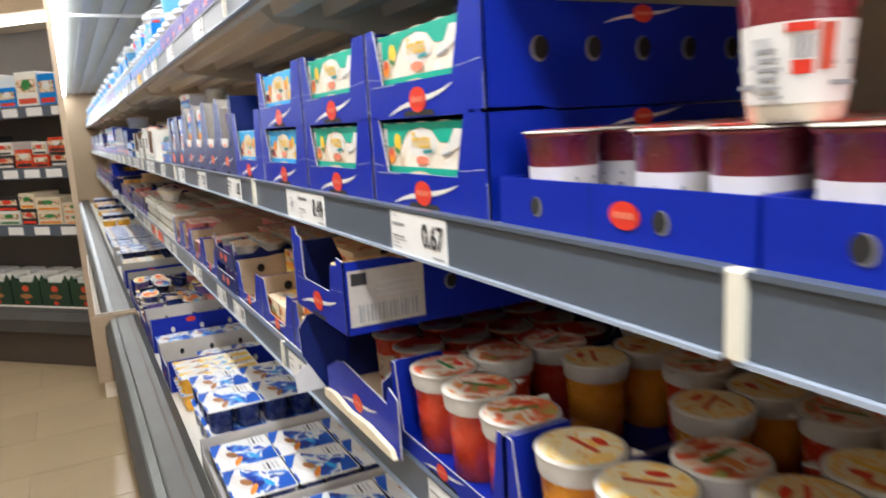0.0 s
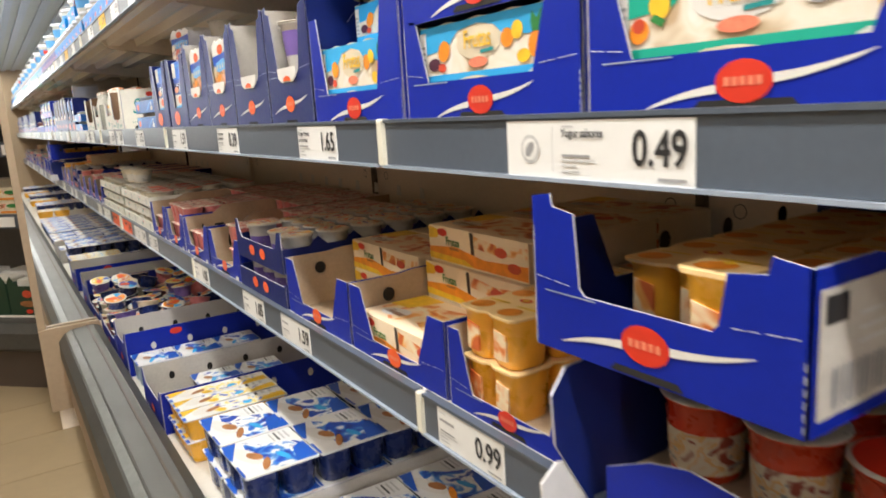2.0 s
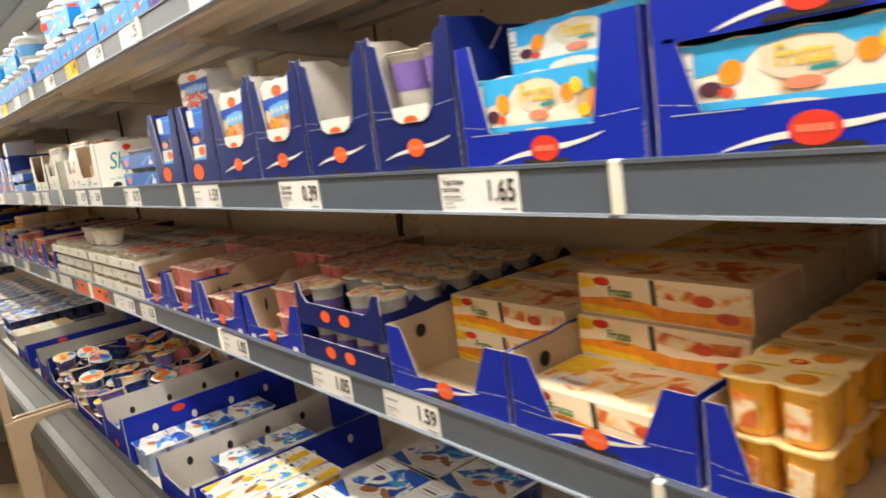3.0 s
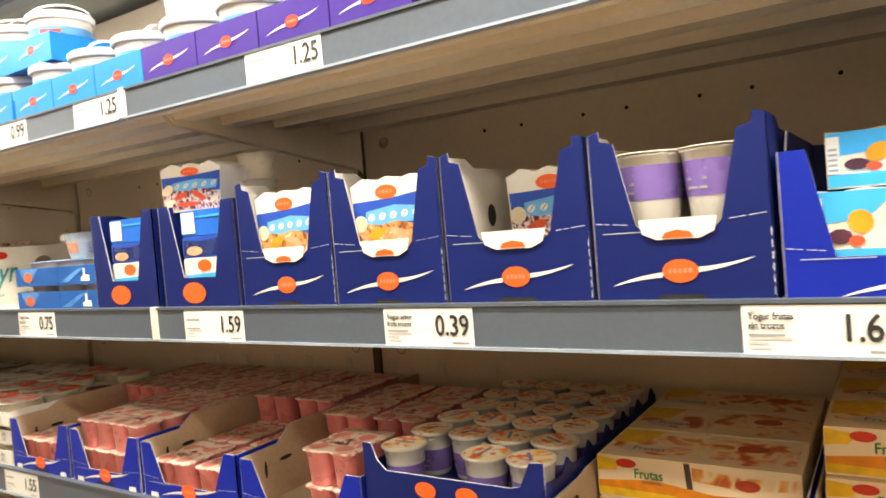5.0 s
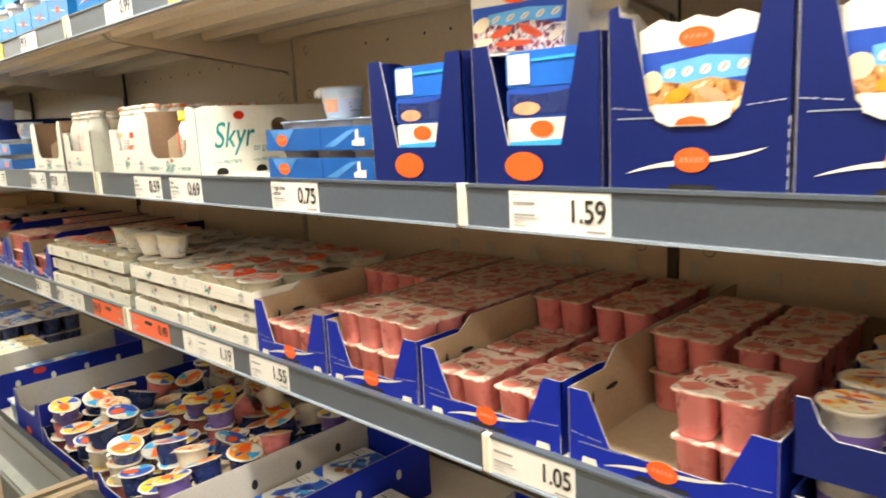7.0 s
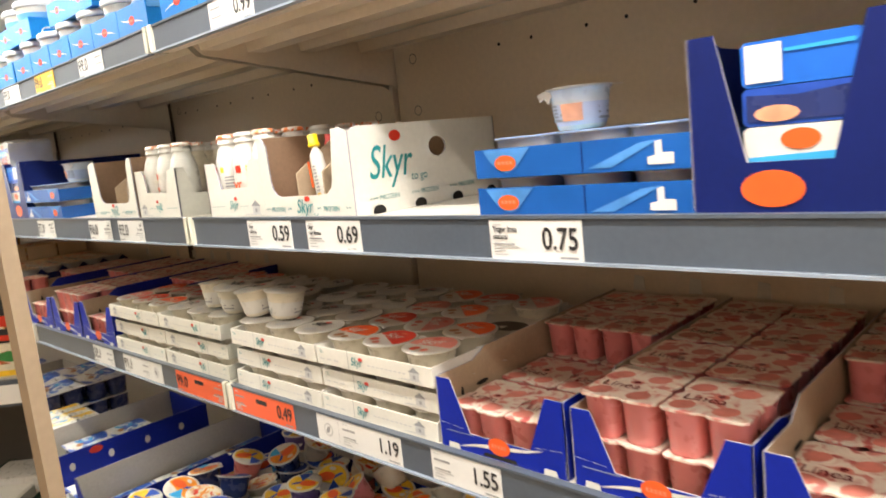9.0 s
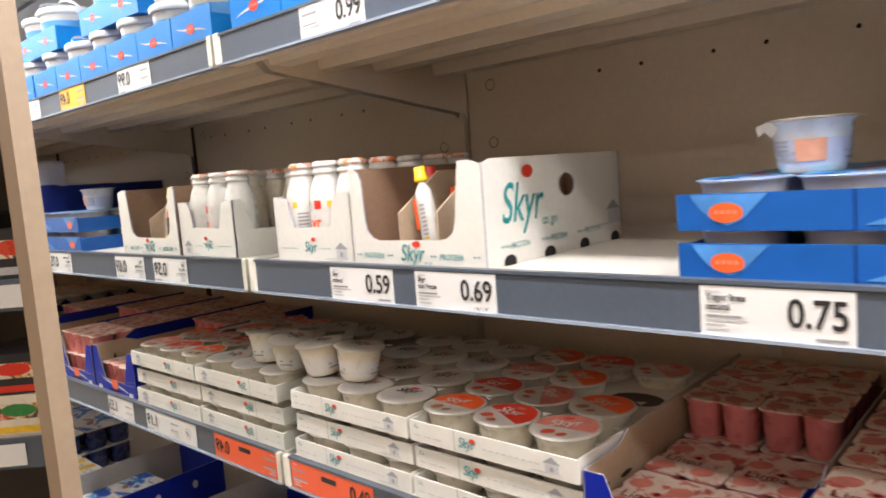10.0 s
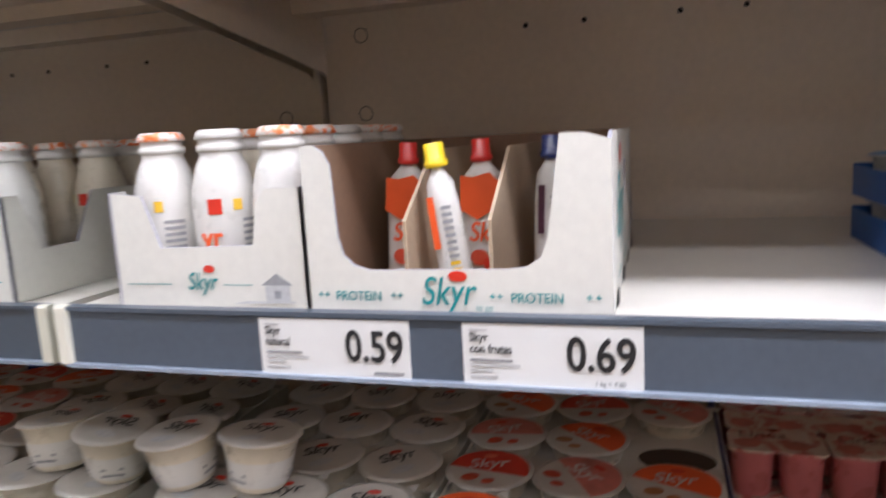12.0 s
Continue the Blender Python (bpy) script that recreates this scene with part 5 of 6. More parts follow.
# low blue trays of maroon pots at the start of the walk
for k, (y0, wd) in enumerate(((-3.464, 0.290), (-3.758, 0.300), (-4.062, 0.300))):
    root = thing("pot_tray", "low bright blue cardboard tray of dark red yoghurt pots", "tray", "low blue trays", at_shelf(XM, y0, ZM))
    part("front_panel", Build().box(0, 0, 0, wd, 0.003, 0.046, BLUE), root)
    part("side_panel", Build().box(0, 0.003, 0, 0.003, 0.40, 0.046, BLUE), root)
    part("side_panel", Build().box(wd - 0.003, 0.003, 0, wd, 0.40, 0.046, BLUE), root)
    part("tray_floor", Build().box(0.003, 0.003, 0.0, wd - 0.003, 0.40, 0.004, BLUE), root)
    part("inner_ledge", Build().box(0.003, 0.003, 0.040, wd - 0.003, 0.022, 0.043, BLUE), root)
    b = Build()
    b.oval(wd * 0.60, 0.024, 0.017, 0.011, "xz", -0.0012, RED, 20)
    for q in range(4):
        b.flat([(wd * 0.60 - 0.011 + 0.0058 * q, 0.0215), (wd * 0.60 - 0.007 + 0.0058 * q, 0.0215), (wd * 0.60 - 0.007 + 0.0058 * q, 0.0265), (wd * 0.60 - 0.011 + 0.0058 * q, 0.0265)], "xz", -0.0016, PALELOGO)
    for x in (0.21, 0.73):
        b.oval(wd * x, 0.022, 0.0082, 0.0092, "xz", -0.0010, WORNHOLE, 14)
        b.oval(wd * x - 0.0015, 0.0225, 0.0068, 0.008, "xz", -0.0014, HOLE, 14)
    b.flat([(wd * 0.46, 0), (wd * 0.464, 0), (wd * 0.464, 0.046), (wd * 0.46, 0.046)], "xz", -0.0008, NAVY)
    part("print", b, root)
    first = None
    for j in range(5):
        for i in range(4):
            if (i, j, k) in ((1, 0, 0),):
                continue
            m = at_shelf(XM + 0.046 + 0.078 * j, y0 - 0.041 - 0.0715 * i, ZM + 0.004, turn=30 * i + 50 * j)
            if first is None:
                first = cup("yoghurt_pot", "dark red yoghurt pot with a white printed band", 0.037, 0.029, 0.083, POTMAROON, (RED, FRUITRED, WHITE, GREYINK), WHITE, m)
            else:
                copy_thing(first, m)
tall = cup("yoghurt_pot", "tall red and white yoghurt pot standing on the others", 0.037, 0.028, 0.094, POTIVORY, None, WHITE, at_shelf(XM + 0.044, -3.745, ZM + 0.0885), collar=POTMAROON)

b = Build()
for a0, a1, z0, z1, mt in ((-1.12, -0.62, 0.052, 0.057, RED), (-1.02, -0.66, 0.028, 0.036, RED), (-0.56, -0.30, 0.030, 0.056, FRUITRED), (-1.75, -1.35, 0.018, 0.050, PALEINK)):
    arc_patch(b, 0.0298 + 0.105 * (z0 - 0.01), 0.0298 + 0.105 * (z1 - 0.01), z0, z1, a0, a1, mt)
for q in range(8):
    a0, z0 = -1.0 + 0.048 * q, 0.037
    arc_patch(b, 0.0328, 0.0342, z0, z0 + 0.013, a0, a0 + (0.03, 0.018)[q % 2], GREYINK)
for q in range(6):
    z0 = 0.014 + 0.0055 * q
    arc_patch(b, 0.0302 + 0.105 * (z0 - 0.01), 0.0304 + 0.105 * (z0 - 0.01), z0, z0 + 0.0022, -1.62, -1.18 - 0.05 * (q % 3), GREYINK)
part("label_print", b, tall)

# ---- lower shelf ----
# white trays of skyr, three high
SKN, SKR = (WHITECARD, PALEINK, RED, INK), (ORANGE, BROWNPRINT, RED, PAPER)
SKRED = (RED, FRUITRED, FRUITRED, PAPER)
SKPINK = (PINKPIC, FRUITRED, RED, PAPER)
for y0, styles, tag in ((-0.008, (SKN, SKN, SKN), "plain"), (-0.312, (SKR, SKRED, SKPINK), "fruit")):
    wd, pitch = 0.297, 0.046
    for k in range(3):
        z = ZL + k * pitch
        dx = (0.0, 0.006, -0.003)[k]
        root = thing("skyr_tray", "shallow white cardboard tray of " + tag + " skyr pots in a stack", "tray", "white skyr trays", at_shelf(XL + dx, y0 - 0.002 * k, z))
        t = 0.003
        for nm, bx in (("front_panel", (0, 0, 0, wd, t, 0.032)), ("back_panel", (0, 0.41, 0, wd, 0.413, 0.033)), ("side_panel", (0, t, 0, t, 0.41, 0.033)), ("side_panel", (wd - t, t, 0, wd, 0.41, 0.033)), ("tray_floor", (t, t, 0, wd - t, 0.41, t)), ("top_card", (t, 0.13, 0.026, wd - t, 0.41, 0.0275))):
            part(nm, Build().box(*bx, WHITECARD), root)
        b = Build()
        b.flat([(wd * 0.30, 0), (wd * 0.304, 0), (wd * 0.304, 0.035), (wd * 0.30, 0.035)], "xz", -0.0008, GREYINK)
        house_print(b, wd * 0.83, 0.007, 0.021)
        b.oval(wd * 0.42, 0.022, 0.006, 0.004, "xz", -0.0014, RED, 14)
        for q in range(9):
            b.flat([(wd * 0.48 + 0.011 * q, 0.014), (wd * 0.48 + 0.011 * q + 0.007, 0.014), (wd * 0.48 + 0.011 * q + 0.007, 0.016), (wd * 0.48 + 0.011 * q, 0.016)], "xz", -0.001, PALEINK)
        # empty place of the missing pot: its dark depth painted as a flat oval
        if tag == "fruit" and k == 2:
            b.oval(0.248, 0.256, 0.044, 0.030, "xy", 0.0283, KICKDARK, 20)
        for q in range(3):
            b.flat([(wd * 0.03 + 0.02 * q, 0.010), (wd * 0.03 + 0.02 * q + 0.014, 0.010), (wd * 0.03 + 0.02 * q + 0.014, 0.012), (wd * 0.03 + 0.02 * q, 0.012)], "xz", -0.001, PALEINK)
        part("print", b, root)
        skyr_word(root, 0.020, pose(wd * 0.33, -0.0016, 0.010))
        part("lettering", letters("12x", 0.009, TEAL, 0.85), root, m=pose(wd * 0.03, -0.0014, 0.022))
        protos = [None, None, None]
        for j in range(4 if k == 2 else 2):
            for i in range(3):
                if tag == "fruit" and k == 2 and (i, j) == (2, 2):
                    continue
                s = (i + j) % 3
                m = at_shelf(XL + dx + 0.056 + 0.100 * j, y0 - 0.050 - 0.099 * i, z + 0.003, turn=random.uniform(-40, 40))
                if protos[s] is None:
                    protos[s] = cup("skyr_pot", "wide ivory skyr pot with a " + ("red and orange" if tag == "fruit" else "white") + " printed foil lid", 0.0475, 0.035, 0.0445 if k == 2 else 0.0395, POTIVORY, styles[s], None, m, SKYRLID, seg=24, word=INK if tag == "plain" else WHITE)
                else:
                    copy_thing(protos[s], m)
for i in range(2):
    cup("skyr_pot", "ivory skyr pot with a white foil lid standing on another pot", 0.044, 0.030, 0.058, POTIVORY, SKN, POTWHITE, at_shelf(XL + 0.060 + 0.006 * i, -0.036 - 0.088 * i, ZL + 0.1415 + 0.0005, turn=15 * i) @ pose(0, 0, 0.002, (3, -4)[i], (-4, 5)[i], 0), SKYRLID, seg=24, word=INK)

# blue cartons of pink four-packs
PINKS = (None, PINKPIC, PINKPIC, POTMAROON)
proto = None
for n, (y0, wd, front) in enumerate(((-0.616, 0.236, (1, 1)), (-0.862, 0.236, (2, 2)), (-1.108, 0.268, (1, 1)), (-1.386, 0.268, (0, 2)))):
    crt = carton("pink_pack_carton", wd, 0.55, 0.112 - 0.004 * n, 0.030, 0.030, 0.062, BLUE, KRAFT, "blue cardboard carton with kraft inside, holding pink yoghurt packs", at_shelf(XL, y0, ZL), (0.022, 0.16), 0.10, False, "pink yoghurt cartons", logo_mat=ORANGE, left_h=0.128)
    b = Build()
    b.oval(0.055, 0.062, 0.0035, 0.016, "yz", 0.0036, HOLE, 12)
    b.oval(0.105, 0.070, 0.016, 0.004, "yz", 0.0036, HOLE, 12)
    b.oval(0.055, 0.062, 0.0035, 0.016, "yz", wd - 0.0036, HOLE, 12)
    part("perforation", b, crt)
    for q in (0.25, 0.75):
        part("tab", Build().slab([(wd * q - 0.013, 0.13), (wd * q + 0.013, 0.13), (wd * q + 0.011, 0.158), (wd * q - 0.009, 0.161)], "xz", 0.548, 0.5495, WHITECARD), crt)
    for q in (0.12, 0.88):
        b = Build().flat([(wd * q - 0.012, 0.001), (wd * q + 0.012, 0.001), (wd * q + 0.010, 0.010), (wd * q - 0.010, 0.010)], "xz", -0.0012, WHITECARD)
        part("print", b, crt)
    # shoppers have taken the upper layer of the front rows from some cartons
    for j in range(3 if n == 3 else 4):
        for i in range(2):
            for lay in range(front[i] if j < (2 if n in (0, 2) else 1) else 2):
                sw = (wd - 0.012) / 2
                m = at_shelf(XL + 0.012 + 0.134 * j + (0.055 if n == 3 and j else 0.0), y0 - 0.006 - sw * i - 0.001, ZL + 0.004 + 0.0615 * lay, turn=((n * 7 + j * 5 + i * 3) % 5 - 2) * 0.6)
                if proto is None:
                    proto = four_pack("pink_yoghurt_pack", "four pink square yoghurt pots under one pink printed foil lid", 0.108, 0.124, 0.061, POTPINK, BUSYPINK, PINKS, m, text="Linea")
                else:
                    copy_thing(proto, m)

# navy trays of purple pots, two tiers
proto = None
for k in range(2):
    z = ZL + k * 0.072
    root = thing("purple_pot_tray", "low navy cardboard tray with orange ovals, of purple yoghurt pots", "tray", "navy pot trays", at_shelf(XL - 0.004, -1.668, z))
    wd = 0.296
    part("front_panel", Build().slab([(0, 0), (wd, 0), (wd, 0.085), (wd - 0.02, 0.083), (wd - 0.035, 0.05), (wd - 0.05, 0.046), (0.04, 0.046), (0.025, 0.06), (0.015, 0.085), (0, 0.085)] if k else [(0, 0), (wd, 0), (wd, 0.046), (0, 0.046)], "xz", 0, 0.003, NAVY, NAVY, EDGE), root)
    part("side_panel", Build().slab([(0, 0), (0.5, 0)] + [(0.5 - 0.02 * q, 0.05 + (0.018 if q % 4 == 1 else 0)) for q in range(25)] + [(0, 0.05)], "yz", 0, 0.003, NAVY), root)
    part("side_panel", Build().slab([(0, 0), (0.5, 0)] + [(0.5 - 0.02 * q, 0.05 + (0.018 if q % 4 == 1 else 0)) for q in range(25)] + [(0, 0.05)], "yz", wd - 0.003, wd, NAVY), root)
    part("tray_floor", Build().box(0.003, 0.003, 0, wd - 0.003, 0.5, 0.003, NAVY), root)
    b = Build()
    for x in (0.37, 0.6):
        b.oval(wd * x, 0.026, 0.018, 0.012, "xz", -0.0012, ORANGE, 18)
    part("print", b, root)
    for j in range(6):
        for i in range(4):
            if (j, i) == (0, 1) and k == 1:
                continue
            m = at_shelf(XL + 0.046 + 0.080 * j, -1.668 - 0.041 - 0.0715 * i, z + 0.003, turn=40 * i + 25 * j)
            if proto is None:
                proto = cup("yoghurt_pot", "purple banded yoghurt pot with a pale foil lid", 0.0345, 0.026, 0.069, POTWHITE, (BUSYLID, FRUITORANGE, ORANGE, POTPURPLE), POTPURPLE, m)
            else:
                copy_thing(proto, m)

# blue cartons of fruit yoghurt cartons
ORPACK = mat("peach_carton", (0.88, 0.72, 0.52), 0.42, 0.10, 18)


def frutas(m, w=0.266, h=0.060, d=0.128):
    root = thing("fruit_yoghurt_carton", "cream and orange printed cardboard pack of fruit yoghurts", "yoghurt pack", "orange fruit packs", m)
    part("box", Build().box(0, 0, 0, w, d, h, ORPACK, 0.002), root)
    b = Build()
    b.flat([(0.001, h * 0.05), (w - 0.001, h * 0.05), (w - 0.001, h * 0.42), (w * 0.6, h * 0.32), (w * 0.3, h * 0.5), (0.001, h * 0.38)], "xz", -0.0008, FRUITORANGE)
    b.flat([(0.001, h * 0.05), (w * 0.5, h * 0.05), (w * 0.4, h * 0.2), (0.001, h * 0.24)], "xz", -0.0011, FRUITYELLOW)
    b.flat([(0.001, h * 0.62), (w * 0.10, h * 0.66), (w * 0.14, h * 0.88), (0.001, h * 0.97)], "xz", -0.0010, FRUITYELLOW)
    b.flat([(w * 0.5, h * 0.60), (w * 0.7, h * 0.52), (w - 0.001, h * 0.60), (w - 0.001, h * 0.86), (w * 0.75, h * 0.78), (w * 0.5, h * 0.9)], "xz", -0.0010, BUSYPEACH)
    b.oval(w * 0.76, h * 0.62, w * 0.06, h * 0.13, "xz", -0.0013, FRUITRED, 12)
    b.oval(w * 0.88, h * 0.30, w * 0.06, h * 0.13, "xz", -0.0013, FRUITRED, 12)
    b.oval(w * 0.16, h * 0.84, w * 0.055, h * 0.11, "xz", -0.0013, RED, 14)
    # dark strip paints the shaded gap of two packs standing side by side
    b.flat([(w * 0.47, h * 0.40), (w * 0.50, h * 0.40), (w * 0.49, h * 0.98), (w * 0.46, h * 0.98)], "xz", -0.0014, KICKDARK)
    b.flat([(w * 0.24, h * 0.40), (w * 0.34, h * 0.40), (w * 0.34, h * 0.46), (w * 0.24, h * 0.46)], "xz", -0.0014, BROWNPRINT)
    b.flat([(w * 0.04, d * 0.30), (w * 0.3, d * 0.10), (w * 0.5, d * 0.25), (w * 0.75, d * 0.06), (w * 0.97, d * 0.2), (w * 0.97, d * 0.75), (w * 0.7, d * 0.95), (w * 0.4, d * 0.8), (w * 0.06, d * 0.9)], "xy", h + 0.0008, BUSYPEACH)
    b.flat([(w * 0.02, d * 0.45), (w * 0.2, d * 0.5), (w * 0.26, d * 0.97), (w * 0.02, d * 0.97)], "xy", h + 0.0010, FRUITYELLOW)
    b.oval(w * 0.22, d * 0.3, w * 0.12, d * 0.13, "xy", h + 0.0012, WHITE, 14, 0.2)
    b.oval(w * 0.75, d * 0.6, w * 0.08, d * 0.12, "xy", h + 0.0012, FRUITRED, 14)
    part("print", b, root)
    part("lettering", letters("Frutas", 0.019, LEAF, 0.85, 0.0003), root, m=pose(w * 0.20, -0.0016, h * 0.52))
    part("lettering", letters("Frutas", 0.022, BROWNPRINT, 0.85, 0.0003), root, m=pose(w * 0.16, d * 0.22, h + 0.0020, -90))
    return root


for n, (y0, rows) in enumerate(((-1.970, (0, 2, 2, 2)), (-2.262, (1, 3, 3, 3)))):
    wd = 0.286
    crt = carton("fruit_pack_carton", wd, 0.56, 0.108, 0.030, 0.040, 0.074, BLUE, KRAFT, "blue cardboard carton with kraft inside, holding orange fruit yoghurt packs", at_shelf(XL, y0, ZL), (0.020, 0.16), 0.112, False, "fruit pack cartons", logo_mat=ORANGE)
    for p, q in ((0.07, 0.078), (0.17, 0.085)):
        part("hole", Build().oval(p, q, 0.011, 0.012, "yz", 0.0045, HOLE), crt)
    for j, cnt in enumerate(rows):
        for lay in range(cnt):
            frutas(at_shelf(XL + 0.010 + 0.134 * j + (0.01 if lay == 2 else 0), y0 - 0.009, ZL + 0.004 + 0.0612 * lay))

# carton of yellow pots
carton("yellow_pot_carton", 0.245, 0.50, 0.105, 0.026, 0.026, 0.05, BLUE, KRAFT, "blue cardboard carton of yellow yoghurt packs with a torn front", at_shelf(XL, -2.556, ZL), (0.018, 0.14), 0.11, False)
proto = None
for j in range(3):
    for i in range(1 if j == 0 else 2):
        for lay in range(2):
            m = at_shelf(XL + 0.012 + 0.14 * j, -2.556 - 0.012 - 0.112 * i, ZL + 0.004 + 0.066 * lay)
            if proto is None:
                proto = four_pack("yellow_yoghurt_pack", "four yellow square yoghurt pots under a pale foil lid", 0.110, 0.132, 0.065, POTYELLOW, CREAMPOT, (None, FRUITORANGE, RED, FRUITYELLOW), m)
            else:
                copy_thing(proto, m)

# torn carton of red pots, with a second carton of yellow pots stacked on it
wd = 0.30
root = thing("torn_carton", "blue carton with a curled torn flap, holding red yoghurt pots", "carton", m=at_shelf(XL - 0.03, -2.815, ZL))
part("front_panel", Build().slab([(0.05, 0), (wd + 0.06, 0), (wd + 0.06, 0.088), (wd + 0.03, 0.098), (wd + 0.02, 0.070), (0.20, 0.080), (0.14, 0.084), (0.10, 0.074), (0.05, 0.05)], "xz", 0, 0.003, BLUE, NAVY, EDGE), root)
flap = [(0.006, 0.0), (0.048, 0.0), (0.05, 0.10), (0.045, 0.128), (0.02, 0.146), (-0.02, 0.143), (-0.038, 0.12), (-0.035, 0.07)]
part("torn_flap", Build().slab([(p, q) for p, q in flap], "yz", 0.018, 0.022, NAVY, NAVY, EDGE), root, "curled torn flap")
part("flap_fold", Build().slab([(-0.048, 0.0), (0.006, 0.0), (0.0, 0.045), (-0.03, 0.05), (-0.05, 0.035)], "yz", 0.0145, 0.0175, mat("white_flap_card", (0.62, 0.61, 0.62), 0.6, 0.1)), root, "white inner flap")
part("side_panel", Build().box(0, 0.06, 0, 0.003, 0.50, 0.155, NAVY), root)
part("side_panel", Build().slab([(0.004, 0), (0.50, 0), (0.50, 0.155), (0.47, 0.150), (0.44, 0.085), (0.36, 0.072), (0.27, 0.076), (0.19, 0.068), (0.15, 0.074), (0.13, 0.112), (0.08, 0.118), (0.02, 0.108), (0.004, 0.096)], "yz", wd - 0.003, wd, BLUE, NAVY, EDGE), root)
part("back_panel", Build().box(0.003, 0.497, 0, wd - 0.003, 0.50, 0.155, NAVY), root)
b = Build()
logo(b, 0.20, 0.032, 0.17)
part("print", b, root)
part("carton_floor", Build().box(0.003, 0.02, 0, wd - 0.003, 0.5, 0.003, KRAFT), root)
tear = thing("torn_board", "strip of torn cream cardboard along the shelf edge", "cardboard", m=at_shelf(XL - 0.028, -2.87, ZL))
part("strip", Build().slab([(0, 0), (0.30, 0), (0.29, 0.012), (0.2, 0.018), (0.12, 0.012), (0.05, 0.02), (0, 0.014)], "xz", -0.012, -0.004, mat("cream_torn_board", (0.72, 0.62, 0.46), 0.7, 0.2)), tear)
proto = None
for j in range(4):
    for i in range(3):
        m = at_shelf(XL + 0.105 + 0.095 * j, -2.815 - 0.055 - 0.094 * i, ZL + 0.003, turn=33 * i + 20 * j)
        if proto is None:
            proto = cup("yoghurt_pot", "tall red yoghurt pot with a white foil lid", 0.043, 0.034, 0.086, POTRED, (RED, FRUITRED, RED, RED), BUSYCREAM, m)
        else:
            copy_thing(proto, m)
zt = ZL + 0.160
carton("stacked_carton", 0.262, 0.46, 0.112, 0.056, 0.060, 0.066, BLUE, NAVY, "blue carton of yellow yoghurts stacked on another, jutting over the rail", at_shelf(-0.012, -2.804, zt), (0.030, 0.19), 0.105, True, holes=4, left_h=0.045, left_top=0.138, left_tab=0.052)
root = thing("carton_sticker", "white paper barcode sticker on a blue carton", "sticker", m=at_shelf(-0.012, -2.804, zt))
part("paper", Build().slab([(0.006, 0.012), (0.13, 0.012), (0.13, 0.098), (0.006, 0.098)], "yz", 0.2632, 0.2642, mat("sticker_paper", (0.50, 0.47, 0.43), 0.6, 0.15, 90)), root)
b = Build()
for q in range(16):
    b.flat([(0.02 + 0.0062 * q, 0.018), (0.02 + 0.0062 * q + (0.0042, 0.0022, 0.0032)[q % 3], 0.018), (0.02 + 0.0062 * q + (0.0042, 0.0022, 0.0032)[q % 3], 0.045), (0.02 + 0.0062 * q, 0.045)], "yz", 0.2652, GREYINK)
for z in (0.055, 0.064, 0.074):
    b.flat([(0.05, z), (0.12, z), (0.12, z + 0.003), (0.05, z + 0.003)], "yz", 0.2652, PALEINK)
b.flat([(0.01, 0.075), (0.035, 0.075), (0.035, 0.094), (0.01, 0.094)], "yz", 0.2652, INK)
part("print", b, root)
proto = None
for j in range(3):
    for i in range(2):
        m = at_shelf(0.078 + 0.133 * j, -2.804 - 0.020 - 0.116 * i, zt + 0.004)
        if proto is None:
            proto = four_pack("yellow_yoghurt_pack", "four yellow yoghurt pots under one foil lid in a stacked carton", 0.110, 0.130, 0.066, POTYELLOW, CREAMPOT, (None, FRUITORANGE, RED, FRUITYELLOW), m)
        else:
            copy_thing(proto, m)
four_pack("yellow_yoghurt_pack", "single tall yellow yoghurt pot in a stacked carton", 0.055, 0.06, 0.088, POTYELLOW, CREAMPOT, (None, FRUITORANGE, RED, FRUITYELLOW), at_shelf(0.008, -2.945, zt + 0.004), 1, 1)

# big cups of fruit yoghurt in the shade, filling the near end
STY = [(BUSYREDCUP, FRUITRED, RED, LEAF), (BUSYGOLDCUP, FRUITORANGE, RED, FRUITRED), (BUSYREDCUP, FRUITRED, RED, CREAMPRINT), (BUSYGOLDCUP, FRUITORANGE, RED, FRUITYELLOW)]
BODY = [POTRED, POTORANGE, POTRED, POTORANGE]
protos = [None] * 4
for k, y0 in enumerate((-3.118, -3.428, -3.738, -4.048)):
    wd = 0.305
    carton("big_cup_carton", wd, 0.52, 0.128, 0.030, 0.012, 0.030, BLUE, BLUE, "blue cardboard tray with torn tabs, of big fruit yoghurt cups", at_shelf(XL - 0.012, y0, ZL), (0.018, 0.12), 0.05, False, "big cup cartons")
    for j in range(5):
        for i in range(3):
            if (k, j, i) in ((1, 0, 2), (0, 1, 1), (0, 1, 2), (0, 2, 2), (0, 3, 0), (1, 1, 0), (1, 2, 1)):
                continue
            s = (0 if k == 0 else 1) if j == 0 else (i + 2 * j + k) % 4
            m = at_shelf(XL + 0.048 + 0.098 * j, y0 - 0.054 - 0.098 * i, ZL + 0.004, turn=35 * i + 55 * j)
            if protos[s] is None:
                protos[s] = cup("fruit_yoghurt_cup", "big " + ("red" if s % 2 == 0 else "orange") + " fruit yoghurt cup with a white printed foil lid", 0.0475, 0.038, 0.118, BODY[s], STY[s], None, m, SKYRLID, seg=28)
                rim = Build()
                rim.lathe([(0.0462, 0.094), (0.0482, 0.109), (0.0482, 0.116)], SKYRLID, n=28, cap=False)
                part("rim", rim, protos[s], "white rim")
            else:
                copy_thing(protos[s], m)

# ---- bottom deck ----
XD = -0.112


